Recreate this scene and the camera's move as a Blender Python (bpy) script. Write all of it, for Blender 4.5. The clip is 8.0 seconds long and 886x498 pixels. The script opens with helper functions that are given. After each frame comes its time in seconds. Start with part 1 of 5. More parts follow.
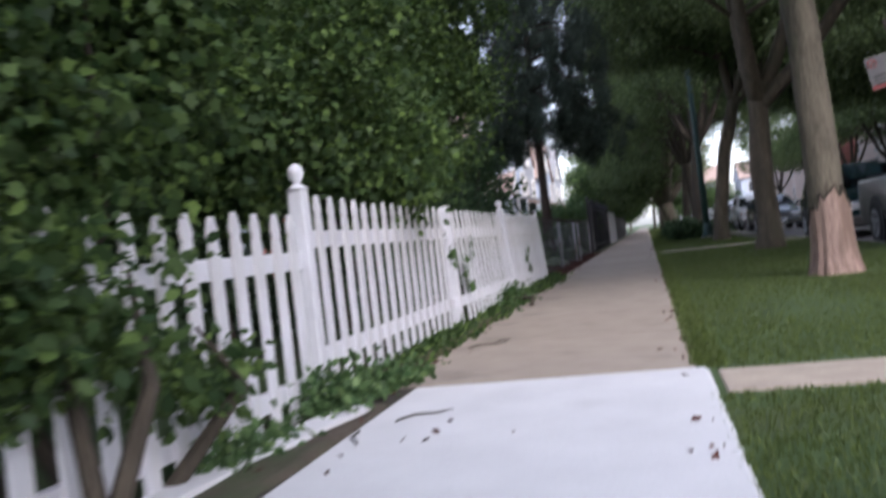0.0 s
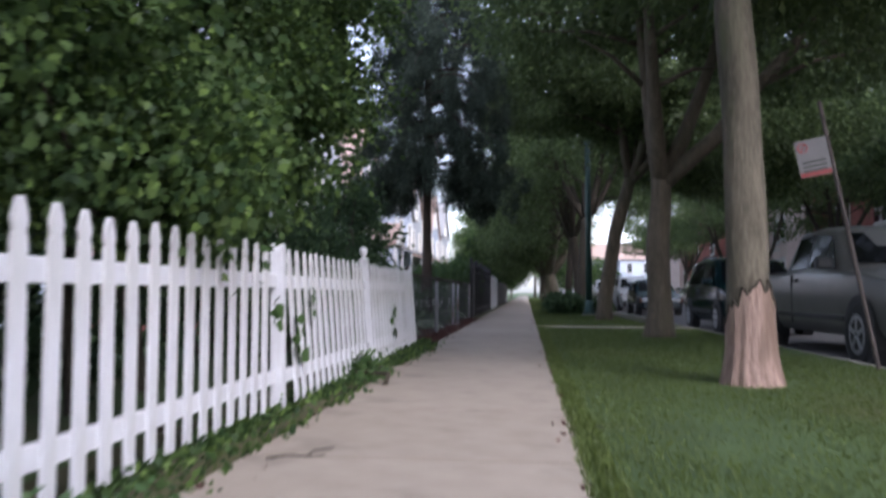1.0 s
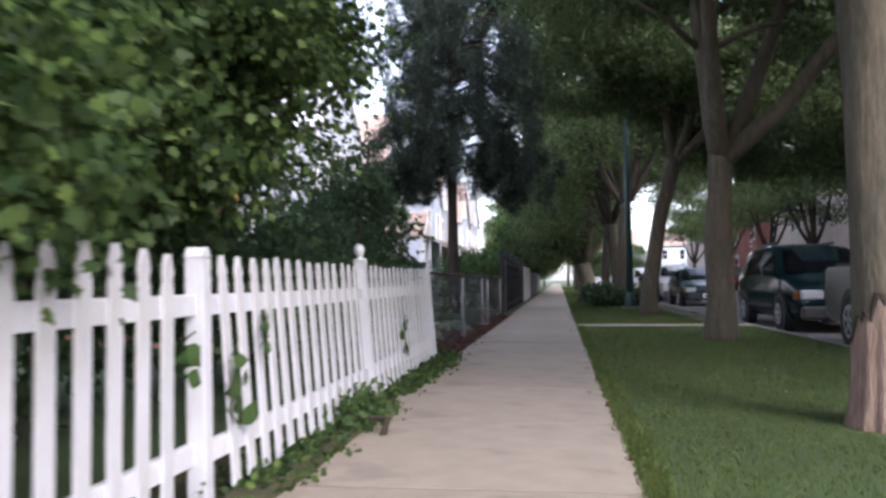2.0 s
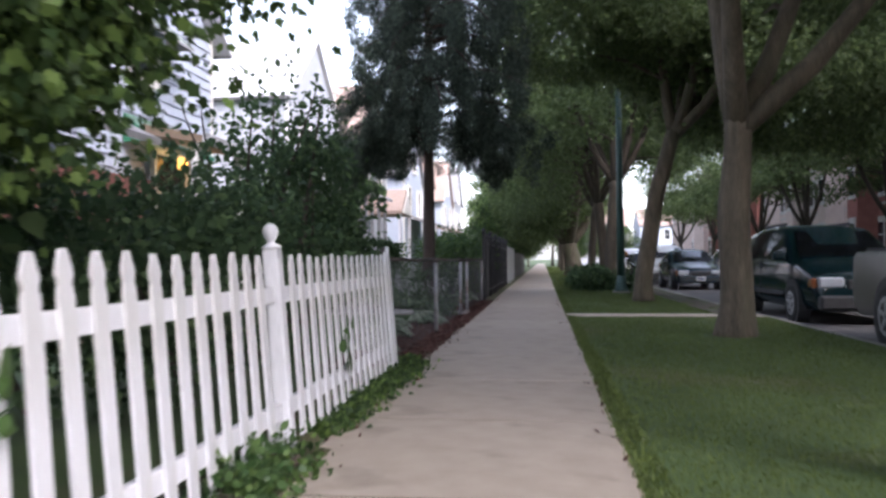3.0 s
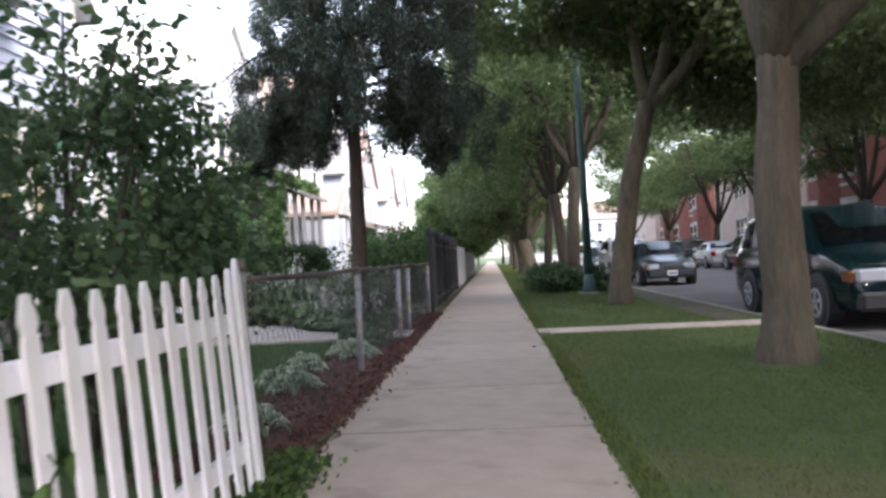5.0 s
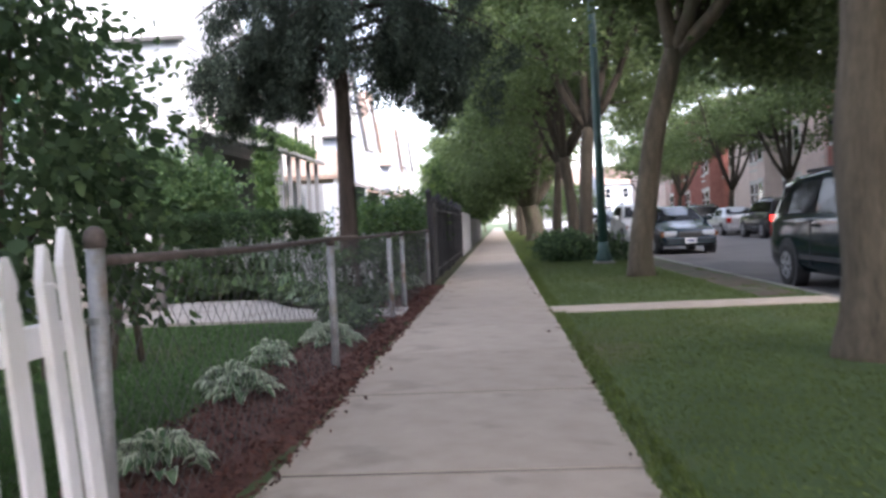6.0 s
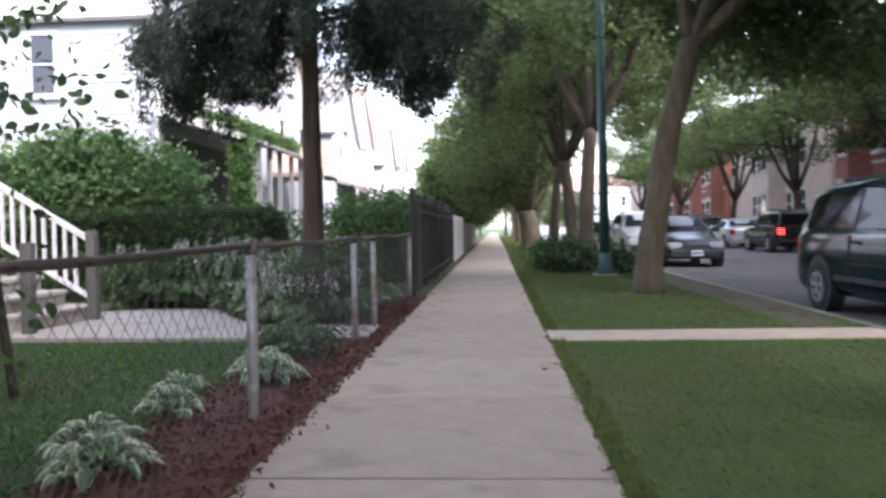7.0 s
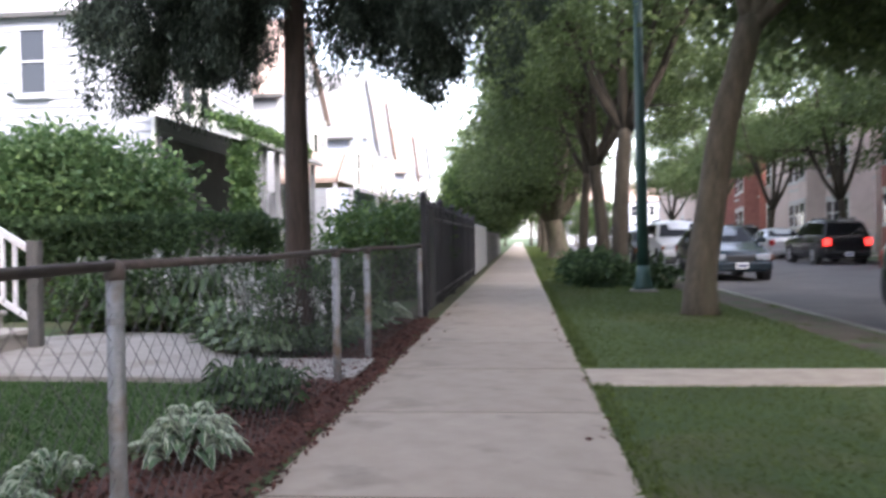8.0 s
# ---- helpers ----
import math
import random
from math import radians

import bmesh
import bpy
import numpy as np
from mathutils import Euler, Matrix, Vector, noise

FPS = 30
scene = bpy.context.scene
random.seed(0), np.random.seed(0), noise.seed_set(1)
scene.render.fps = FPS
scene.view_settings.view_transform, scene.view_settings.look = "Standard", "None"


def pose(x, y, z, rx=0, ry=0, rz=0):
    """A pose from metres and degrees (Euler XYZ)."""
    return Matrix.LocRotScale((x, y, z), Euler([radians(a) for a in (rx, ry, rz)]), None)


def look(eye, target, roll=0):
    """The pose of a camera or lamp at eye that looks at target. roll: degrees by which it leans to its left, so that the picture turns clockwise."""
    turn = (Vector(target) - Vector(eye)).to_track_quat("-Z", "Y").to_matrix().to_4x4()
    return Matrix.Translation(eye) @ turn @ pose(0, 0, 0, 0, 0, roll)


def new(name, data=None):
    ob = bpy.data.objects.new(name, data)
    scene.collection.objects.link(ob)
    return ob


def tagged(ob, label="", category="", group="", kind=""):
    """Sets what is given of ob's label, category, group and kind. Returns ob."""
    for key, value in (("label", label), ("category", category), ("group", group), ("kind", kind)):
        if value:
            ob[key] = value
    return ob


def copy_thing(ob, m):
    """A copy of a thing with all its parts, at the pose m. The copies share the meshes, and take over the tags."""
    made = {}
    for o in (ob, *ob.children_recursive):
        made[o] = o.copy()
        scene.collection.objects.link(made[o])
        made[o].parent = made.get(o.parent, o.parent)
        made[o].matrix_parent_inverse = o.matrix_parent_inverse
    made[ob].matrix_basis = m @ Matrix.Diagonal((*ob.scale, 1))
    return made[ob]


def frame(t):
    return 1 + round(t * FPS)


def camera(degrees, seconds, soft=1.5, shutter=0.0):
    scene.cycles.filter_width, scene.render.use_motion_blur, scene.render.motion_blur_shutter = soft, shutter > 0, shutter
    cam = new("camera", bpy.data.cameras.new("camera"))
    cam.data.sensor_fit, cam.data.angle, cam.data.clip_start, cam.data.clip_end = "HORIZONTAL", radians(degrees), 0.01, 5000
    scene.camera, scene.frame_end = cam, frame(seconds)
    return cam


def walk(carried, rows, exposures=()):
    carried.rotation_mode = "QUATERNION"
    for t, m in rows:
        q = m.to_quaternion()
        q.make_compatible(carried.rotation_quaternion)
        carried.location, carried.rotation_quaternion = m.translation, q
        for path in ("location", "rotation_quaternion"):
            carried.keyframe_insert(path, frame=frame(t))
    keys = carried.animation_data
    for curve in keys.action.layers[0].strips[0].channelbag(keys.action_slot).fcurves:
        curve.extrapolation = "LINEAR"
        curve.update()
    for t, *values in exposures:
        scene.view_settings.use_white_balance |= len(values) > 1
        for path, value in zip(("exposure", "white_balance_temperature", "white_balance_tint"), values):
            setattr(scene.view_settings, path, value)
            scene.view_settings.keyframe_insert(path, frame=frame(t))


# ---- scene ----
cam = camera(56.2, 8.0, soft=2.8, shutter=0.5)
PATH = [
    (0, (0.596, -0.749, 0.697), (0.116, 1.192, 0.695), -6.6),
    (0.2, (0.576, -0.458, 0.701), (0.164, 1.499, 0.743), -5.1),
    (0.5, (0.548, 0.029, 0.71), (0.345, 2.018, 0.718), -2.8),
    (0.8, (0.521, 0.611, 0.729), (0.283, 2.597, 0.759), -0.4),
    (1, (0.5, 1.011, 0.752), (0.3, 2.999, 0.856), 0.3),
    (1.2, (0.476, 1.387, 0.784), (0.279, 3.373, 0.921), -0.0),
    (1.5, (0.44, 1.923, 0.837), (0.269, 3.914, 0.92), -0.6),
    (1.7, (0.422, 2.281, 0.866), (0.124, 4.257, 0.954), -0.6),
    (2.8, (0.355, 4.303, 0.966), (0.182, 6.296, 0.994), -0.3),
    (3, (0.332, 4.672, 0.988), (0.094, 6.657, 1.014), -0.3),
    (3.2, (0.303, 5.037, 1.013), (0.097, 7.025, 1.098), -1.0),
    (3.5, (0.264, 5.557, 1.035), (0.148, 7.554, 1.059), -2.2),
    (3.8, (0.248, 6.029, 1.034), (0.159, 8.025, 1.130), -2.0),
    (4, (0.233, 6.344, 1.033), (0.075, 8.337, 1.089), -1.9),
    (4.2, (0.205, 6.678, 1.039), (-0.002, 8.665, 1.133), -2.3),
    (4.5, (0.175, 7.192, 1.051), (0.079, 9.19, 1.058), -2.9),
    (4.7, (0.175, 7.525, 1.053), (0.064, 9.522, 1.078), -2.9),
    (5.8, (0.174, 9.259, 1.057), (0.054, 11.255, 1.079), -2.7),
    (6, (0.174, 9.579, 1.059), (0.038, 11.574, 1.003), -2.7),
    (6.2, (0.177, 9.906, 1.069), (-0.033, 11.895, 1.039), -2.8),
    (6.5, (0.194, 10.405, 1.084), (0.115, 12.403, 1.022), -2.7),
    (6.8, (0.228, 10.908, 1.079), (0.144, 12.906, 1.077), -1.9),
    (7, (0.247, 11.25, 1.074), (0.122, 13.246, 1.025), -1.0),
    (7.2, (0.256, 11.601, 1.072), (0.084, 13.594, 1.048), 0.1),
    (7.5, (0.258, 12.142, 1.071), (0.122, 14.137, 1.081), 1.0),
    (7.8, (0.259, 12.694, 1.071), (0.126, 14.689, 1.072), 0.2),
    (8, (0.259, 13.064, 1.07), (0.074, 15.055, 1.046), -0.9),
]
EXPOSURES = [(0.0, 1.88, 5980, 18), (1.0, 2.0, 5850, 18), (1.5, 2.22, 6000, 18), (3.0, 2.42, 6150, 18), (4.0, 2.72, 6220, 18), (4.5, 2.88, 6420, 18), (6.0, 3.1, 6420, 18), (8.0, 3.14, 6380, 18)]
walk(cam, [(t, look(eye, target, roll)) for t, eye, target, roll in PATH], EXPOSURES)

# ---- sky and sun: an even, overcast evening ----
SUN_ELEVATION, SUN_TURN = 40.0, 138.0
world = bpy.data.worlds.new("overcast_sky")
scene.world = world
world.use_nodes = True
wn = world.node_tree.nodes
sky = wn.new("ShaderNodeTexSky")
sky.sky_type = "NISHITA"
sky.sun_disc = False
sky.sun_elevation, sky.sun_rotation = radians(SUN_ELEVATION), radians(SUN_TURN)
sky.dust_density, sky.air_density, sky.ozone_density = 2.0, 1.0, 1.0
wn["Background"].inputs["Strength"].default_value = 0.15
pale = wn.new("ShaderNodeMix")
pale.data_type = "RGBA"
pale.inputs[0].default_value = 0.6
grey = wn.new("ShaderNodeRGBToBW")
world.node_tree.links.new(sky.outputs[0], grey.inputs[0])
world.node_tree.links.new(sky.outputs[0], pale.inputs[6])
world.node_tree.links.new(grey.outputs[0], pale.inputs[7])
world.node_tree.links.new(pale.outputs[2], wn["Background"].inputs["Color"])
sun = new("sun", bpy.data.lights.new("sun", "SUN"))
sun.data.energy, sun.data.angle, sun.data.color = 0.5, radians(30), (1.0, 0.94, 0.88)
sa = radians(SUN_TURN)
sun.matrix_world = look((math.sin(sa) * 50, math.cos(sa) * 50, 50 * math.tan(radians(SUN_ELEVATION))), (0, 0, 0))


# ---- materials ----
def material(name, low, high, rough=0.8, metal=0.0, scale=6.0, fine=60.0, bump=0.2, depth=0.004, island=False, each=0.0, spec=0.5, stretch=(1, 1, 1), stain=None, stain_at=0.62, coat=0.0):
    """Two-scale noise between two colours, with a fine relief; each: how much single objects differ."""
    m = bpy.data.materials.new(name)
    m.use_nodes = True
    n, l = m.node_tree.nodes, m.node_tree.links
    b = n["Principled BSDF"]
    b.inputs["Roughness"].default_value, b.inputs["Metallic"].default_value = rough, metal
    b.inputs["Specular IOR Level"].default_value = spec
    b.inputs["Coat Weight"].default_value = coat
    co = n.new("ShaderNodeTexCoord")
    mp = n.new("ShaderNodeMapping")
    mp.inputs["Scale"].default_value = stretch
    l.new(co.outputs["Object"], mp.inputs["Vector"])
    big, small = n.new("ShaderNodeTexNoise"), n.new("ShaderNodeTexNoise")
    for t, s, d in ((big, scale, 4), (small, fine, 3)):
        t.inputs["Scale"].default_value, t.inputs["Detail"].default_value = s, d
        l.new(mp.outputs[0], t.inputs["Vector"])
    add = n.new("ShaderNodeMath")
    add.operation = "MULTIPLY_ADD"
    add.inputs[1].default_value = 0.45
    l.new(small.outputs[0], add.inputs[0])
    half = n.new("ShaderNodeMath")
    half.operation = "MULTIPLY"
    half.inputs[1].default_value = 0.6
    l.new(big.outputs[0], half.inputs[0])
    l.new(half.outputs[0], add.inputs[2])
    value = add.outputs[0]
    if each or island:
        src = n.new("ShaderNodeNewGeometry").outputs["Random Per Island"] if island else n.new("ShaderNodeObjectInfo").outputs["Random"]
        more = n.new("ShaderNodeMath")
        more.operation = "MULTIPLY_ADD"
        more.inputs[1].default_value = each or 0.6
        l.new(src, more.inputs[0])
        shift = n.new("ShaderNodeMath")
        shift.operation = "ADD"
        shift.inputs[1].default_value = -(each or 0.6) / 2
        l.new(value, shift.inputs[0])
        l.new(shift.outputs[0], more.inputs[2])
        value = more.outputs[0]
    ramp = n.new("ShaderNodeValToRGB")
    ramp.color_ramp.elements[0].position, ramp.color_ramp.elements[1].position = 0.3, 0.75
    ramp.color_ramp.elements[0].color, ramp.color_ramp.elements[1].color = (*low, 1), (*high, 1)
    l.new(value, ramp.inputs[0])
    colour = ramp.outputs[0]
    if stain:
        st = n.new("ShaderNodeTexNoise")
        st.inputs["Scale"].default_value, st.inputs["Detail"].default_value = scale * 0.37, 6
        l.new(mp.outputs[0], st.inputs["Vector"])
        sr = n.new("ShaderNodeValToRGB")
        sr.color_ramp.elements[0].position, sr.color_ramp.elements[1].position = stain_at - 0.08, stain_at + 0.06
        l.new(st.outputs[0], sr.inputs[0])
        mx = n.new("ShaderNodeMix")
        mx.data_type = "RGBA"
        l.new(sr.outputs[0], mx.inputs[0])
        l.new(colour, mx.inputs[6])
        mx.inputs[7].default_value = (*stain, 1)
        colour = mx.outputs[2]
    l.new(colour, b.inputs["Base Color"])
    if bump:
        bp = n.new("ShaderNodeBump")
        bp.inputs["Strength"].default_value, bp.inputs["Distance"].default_value = bump, depth
        l.new(value if not (each or island) else add.outputs[0], bp.inputs["Height"])
        l.new(bp.outputs[0], b.inputs["Normal"])
    return m


def leaf_material(name, low, high, through_light=0.35, rough=0.5, spec=0.35):
    m = bpy.data.materials.new(name)
    m.use_nodes = True
    n, l = m.node_tree.nodes, m.node_tree.links
    b = n["Principled BSDF"]
    b.inputs["Roughness"].default_value = rough
    b.inputs["Specular IOR Level"].default_value = spec
    ramp = n.new("ShaderNodeValToRGB")
    ramp.color_ramp.elements[0].color, ramp.color_ramp.elements[1].color = (*low, 1), (*high, 1)
    mid = ramp.color_ramp.elements.new(0.78)
    mid.color = (*[a * 0.65 + c * 0.35 for a, c in zip(low, high)], 1)
    l.new(n.new("ShaderNodeNewGeometry").outputs["Random Per Island"], ramp.inputs[0])
    l.new(ramp.outputs[0], b.inputs["Base Color"])
    tr = n.new("ShaderNodeBsdfTranslucent")
    l.new(ramp.outputs[0], tr.inputs["Color"])
    mix = n.new("ShaderNodeMixShader")
    mix.inputs[0].default_value = through_light
    l.new(b.outputs[0], mix.inputs[1])
    l.new(tr.outputs[0], mix.inputs[2])
    l.new(mix.outputs[0], n["Material Output"].inputs["Surface"])
    return m


def glass_material(name, colour, rough=0.03):
    m = bpy.data.materials.new(name)
    m.use_nodes = True
    b = m.node_tree.nodes["Principled BSDF"]
    b.inputs["Base Color"].default_value = (*colour, 1)
    b.inputs["Roughness"].default_value = rough
    b.inputs["Specular IOR Level"].default_value = 0.45
    return m


def glow_material(name, colour, strength):
    m = bpy.data.materials.new(name)
    m.use_nodes = True
    b = m.node_tree.nodes["Principled BSDF"]
    b.inputs["Base Color"].default_value = (*colour, 1)
    b.inputs["Emission Color"].default_value = (*colour, 1)
    b.inputs["Emission Strength"].default_value = strength
    return m


GRASS_SOIL = material("lawn_soil", (0.028, 0.05, 0.015), (0.065, 0.11, 0.032), 0.95, scale=1.3, fine=45, bump=0.6, depth=0.02, stain=(0.09, 0.085, 0.04), stain_at=0.62)
BLADES = leaf_material("grass_blades", (0.06, 0.088, 0.019), (0.155, 0.2, 0.05), 0.3)
# deep green yard blades, darkened too for the shade of spruce and bush
SHADED_LAWN = leaf_material("shaded_yard_grass_blades", (0.023, 0.066, 0.013), (0.066, 0.148, 0.03), 0.3)
CONCRETE = material("old_concrete", (0.275, 0.227, 0.186), (0.38, 0.322, 0.27), 0.9, scale=5, fine=140, bump=0.35, depth=0.004, each=0.16, stain=(0.2, 0.17, 0.146), stain_at=0.64)
# alley concrete, its colour whitened for the open sky that lights it
SKYLIT_CONCRETE = material("skylit_concrete", (0.56, 0.56, 0.58), (0.7, 0.7, 0.72), 0.85, scale=3, fine=120, bump=0.2, depth=0.002, stain=(0.48, 0.48, 0.49), stain_at=0.66)
JOINT = material("joint_dirt", (0.025, 0.02, 0.015), (0.06, 0.05, 0.04), 0.95, scale=14, bump=0.4)
PALE_WALK = material("pale_walk_concrete", (0.23, 0.213, 0.2), (0.34, 0.32, 0.3), 0.9, scale=6, fine=70, bump=0.5, depth=0.01, stain=(0.22, 0.2, 0.18), stain_at=0.6)
STEP_TOP = material("pale_step_concrete", (0.33, 0.315, 0.3), (0.45, 0.43, 0.41), 0.9, scale=5, fine=90, bump=0.3)
SAND = material("sandy_concrete", (0.3, 0.25, 0.2), (0.48, 0.41, 0.34), 0.95, scale=5, fine=90, bump=0.5, depth=0.008)
ASPHALT = material("asphalt", (0.078, 0.073, 0.072), (0.135, 0.127, 0.125), 0.85, scale=1.2, fine=150, bump=0.3, stain=(0.075, 0.07, 0.07))
KERB = material("kerb_concrete", (0.17, 0.16, 0.145), (0.27, 0.255, 0.235), 0.9, scale=4, each=0.2)
MULCH = material("red_mulch", (0.04, 0.015, 0.011), (0.12, 0.044, 0.032), 0.95, scale=16, fine=90, bump=0.9, depth=0.03)
CHIPS = material("mulch_chips", (0.035, 0.014, 0.011), (0.11, 0.044, 0.034), 0.9, island=True, scale=20)
DIRT = material("verge_dirt", (0.05, 0.04, 0.029), (0.11, 0.087, 0.064), 0.95, scale=5, fine=60, bump=0.6, depth=0.02, stain=(0.05, 0.07, 0.03), stain_at=0.58)
SOIL = material("bed_soil", (0.03, 0.03, 0.015), (0.09, 0.085, 0.035), 0.95, scale=9, fine=70, bump=0.8, depth=0.03)
WHITE_PAINT = material("white_fence_paint", (0.54, 0.54, 0.57), (0.69, 0.69, 0.725), 0.55, scale=7, fine=60, bump=0.2, each=0.12, stretch=(1, 1, 0.25), stain=(0.5, 0.49, 0.46), stain_at=0.7)
GALV = material("galvanised_steel", (0.2, 0.205, 0.215), (0.34, 0.345, 0.36), 0.6, 0.45, scale=14, bump=0.1, stain=(0.2, 0.15, 0.11), stain_at=0.64)
RAIL_RUST = material("weathered_rail", (0.05, 0.04, 0.037), (0.13, 0.105, 0.095), 0.75, 0.3, scale=12, bump=0.2)
WIRE = material("chain_wire", (0.05, 0.05, 0.05), (0.11, 0.11, 0.11), 0.65, 0.3, scale=20, bump=0)
BLACK_IRON = material("black_iron", (0.008, 0.008, 0.011), (0.02, 0.02, 0.026), 0.5, 0.2, scale=10, bump=0.1)
BARK = material("grey_bark", (0.05, 0.043, 0.031), (0.18, 0.152, 0.112), 0.95, scale=9, fine=38, bump=1.0, depth=0.03, stretch=(1, 1, 0.22), stain=(0.1, 0.105, 0.06), stain_at=0.62)
BROWN_BARK = material("brown_bark", (0.04, 0.032, 0.022), (0.135, 0.108, 0.076), 0.95, scale=9, fine=38, bump=1.0, depth=0.03, stretch=(1, 1, 0.22), stain=(0.075, 0.068, 0.045), stain_at=0.62)
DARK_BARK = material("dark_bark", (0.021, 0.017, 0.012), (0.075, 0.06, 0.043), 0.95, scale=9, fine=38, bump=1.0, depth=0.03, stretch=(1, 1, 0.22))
SPRUCE_BARK = material("spruce_bark", (0.016, 0.012, 0.01), (0.055, 0.038, 0.03), 0.95, scale=9, fine=38, bump=1.0, depth=0.03, stretch=(1, 1, 0.22))
BARE_WOOD = material("bare_wood", (0.15, 0.095, 0.075), (0.46, 0.32, 0.265), 0.85, scale=13, fine=60, bump=1.0, depth=0.025, stretch=(1, 1, 0.16), stain=(0.16, 0.105, 0.08), stain_at=0.55)
LEAF_SHRUB = leaf_material("shrub_leaves", (0.03, 0.062, 0.022), (0.175, 0.265, 0.07), 0.45, 0.55, 0.28)
LEAF_DARK = leaf_material("dark_shrub_leaves", (0.034, 0.065, 0.03), (0.12, 0.18, 0.078), 0.42, 0.65, 0.2)
LEAF_TREE = leaf_material("street_tree_leaves", (0.072, 0.107, 0.043), (0.2, 0.262, 0.1), 0.55)
LEAF_LIGHT = leaf_material("bright_bush_leaves", (0.052, 0.11, 0.04), (0.24, 0.345, 0.14), 0.4)
LEAF_GREY = leaf_material("grey_green_leaves", (0.07, 0.115, 0.055), (0.2, 0.27, 0.14), 0.35)
LEAF_HOSTA = leaf_material("hosta_leaves", (0.05, 0.1, 0.045), (0.13, 0.2, 0.1), 0.25)
LEAF_RIM = leaf_material("pale_leaf_rims", (0.3, 0.36, 0.26), (0.52, 0.56, 0.44), 0.25)
LEAF_IVY = leaf_material("ivy_leaves", (0.038, 0.085, 0.026), (0.14, 0.215, 0.065), 0.35)
NEEDLES = leaf_material("spruce_needles", (0.03, 0.044, 0.035), (0.125, 0.16, 0.12), 0.2, 0.8, 0.15)
FLOWERS = leaf_material("pale_flowers", (0.28, 0.3, 0.27), (0.64, 0.62, 0.62), 0.3)
SIDING_BLUE = material("pale_blue_siding", (0.42, 0.465, 0.555), (0.51, 0.555, 0.645), 0.6, scale=2, bump=0.05, each=0.1)
SIDING_WHITE = material("white_siding", (0.35, 0.36, 0.385), (0.42, 0.43, 0.455), 0.6, scale=2, bump=0.05, each=0.1)
TRIM = material("cream_trim", (0.62, 0.6, 0.56), (0.76, 0.74, 0.7), 0.6, scale=5, bump=0.08)
PORCH_GREY = material("grey_porch_paint", (0.16, 0.165, 0.175), (0.24, 0.245, 0.26), 0.6, scale=5, bump=0.1)
GREY_TRIM = material("grey_trim", (0.35, 0.35, 0.36), (0.48, 0.48, 0.5), 0.6, scale=5, bump=0.1)
ROOF = material("brown_shingles", (0.3, 0.21, 0.175), (0.43, 0.33, 0.28), 0.9, scale=8, fine=50, bump=0.5, depth=0.01)
PALE_ROOF = material("pale_shingles", (0.5, 0.49, 0.49), (0.62, 0.61, 0.61), 0.85, scale=8, fine=50, bump=0.3, depth=0.006)
GREY_ROOF = material("grey_shingles", (0.2, 0.195, 0.2), (0.33, 0.32, 0.32), 0.9, scale=8, fine=50, bump=0.5, depth=0.01)
GREEN_AWNING = material("green_awning", (0.015, 0.11, 0.06), (0.03, 0.17, 0.09), 0.5, scale=4, bump=0.05)
AWNING_WHITE = material("white_awning_slat", (0.22, 0.27, 0.25), (0.32, 0.36, 0.34), 0.5, scale=4, bump=0.05)
AWNING_GREEN = material("grey_green_awning_slat", (0.1, 0.19, 0.14), (0.17, 0.26, 0.21), 0.5, scale=4, bump=0.05)
SOFFIT = material("brown_soffit", (0.14, 0.1, 0.07), (0.22, 0.16, 0.11), 0.8, scale=5)
# dark paint for fences and fittings, and the shade inside the porch
DARK_AND_SHADE = material("dark_paint_and_porch_shade", (0.06, 0.06, 0.06), (0.12, 0.115, 0.11), 0.8, scale=3)
RED_BRICK = material("red_brick", (0.22, 0.085, 0.068), (0.36, 0.15, 0.12), 0.9, scale=3, fine=30, bump=0.3, each=0.2)
BEIGE_BRICK = material("beige_brick", (0.52, 0.41, 0.36), (0.68, 0.56, 0.5), 0.9, scale=2, fine=30, bump=0.3, each=0.2)
STONE = material("limestone_trim", (0.45, 0.43, 0.4), (0.6, 0.58, 0.54), 0.85, scale=4)
PANE = glass_material("window_glass", (0.03, 0.035, 0.045))
CAR_GLASS = glass_material("car_glass", (0.008, 0.009, 0.011), 0.06)
CAR_GLASS.node_tree.nodes["Principled BSDF"].inputs["Specular IOR Level"].default_value = 0.28
RUBBER = material("tyre_rubber", (0.012, 0.012, 0.012), (0.03, 0.03, 0.03), 0.85, scale=20)
ALLOY = material("alloy_wheel", (0.4, 0.4, 0.42), (0.6, 0.6, 0.62), 0.35, 0.8, scale=14, bump=0.05)
CHROME = material("chrome_trim", (0.5, 0.5, 0.52), (0.65, 0.65, 0.68), 0.2, 0.9, scale=8, bump=0)
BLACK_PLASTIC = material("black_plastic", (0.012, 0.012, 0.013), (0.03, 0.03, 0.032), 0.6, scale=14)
LENS = glass_material("headlight_lens", (0.36, 0.38, 0.41), 0.08)
AMBER = glass_material("amber_lens", (0.16, 0.06, 0.025), 0.15)
RED_LENS = glow_material("lit_tail_light", (1.0, 0.04, 0.03), 0.45)
DULL_RED = glass_material("unlit_tail_light", (0.3, 0.012, 0.012), 0.15)
PLATE = material("plate_white", (0.6, 0.6, 0.62), (0.72, 0.72, 0.74), 0.5, scale=9, bump=0)
PLATE_BAR = material("plate_marks", (0.06, 0.07, 0.15), (0.08, 0.09, 0.18), 0.5, scale=9, bump=0)
LAMP_GREEN = material("green_lamp_paint", (0.014, 0.048, 0.043), (0.028, 0.078, 0.068), 0.5, scale=7, bump=0.1, stain=(0.05, 0.07, 0.055), stain_at=0.66)
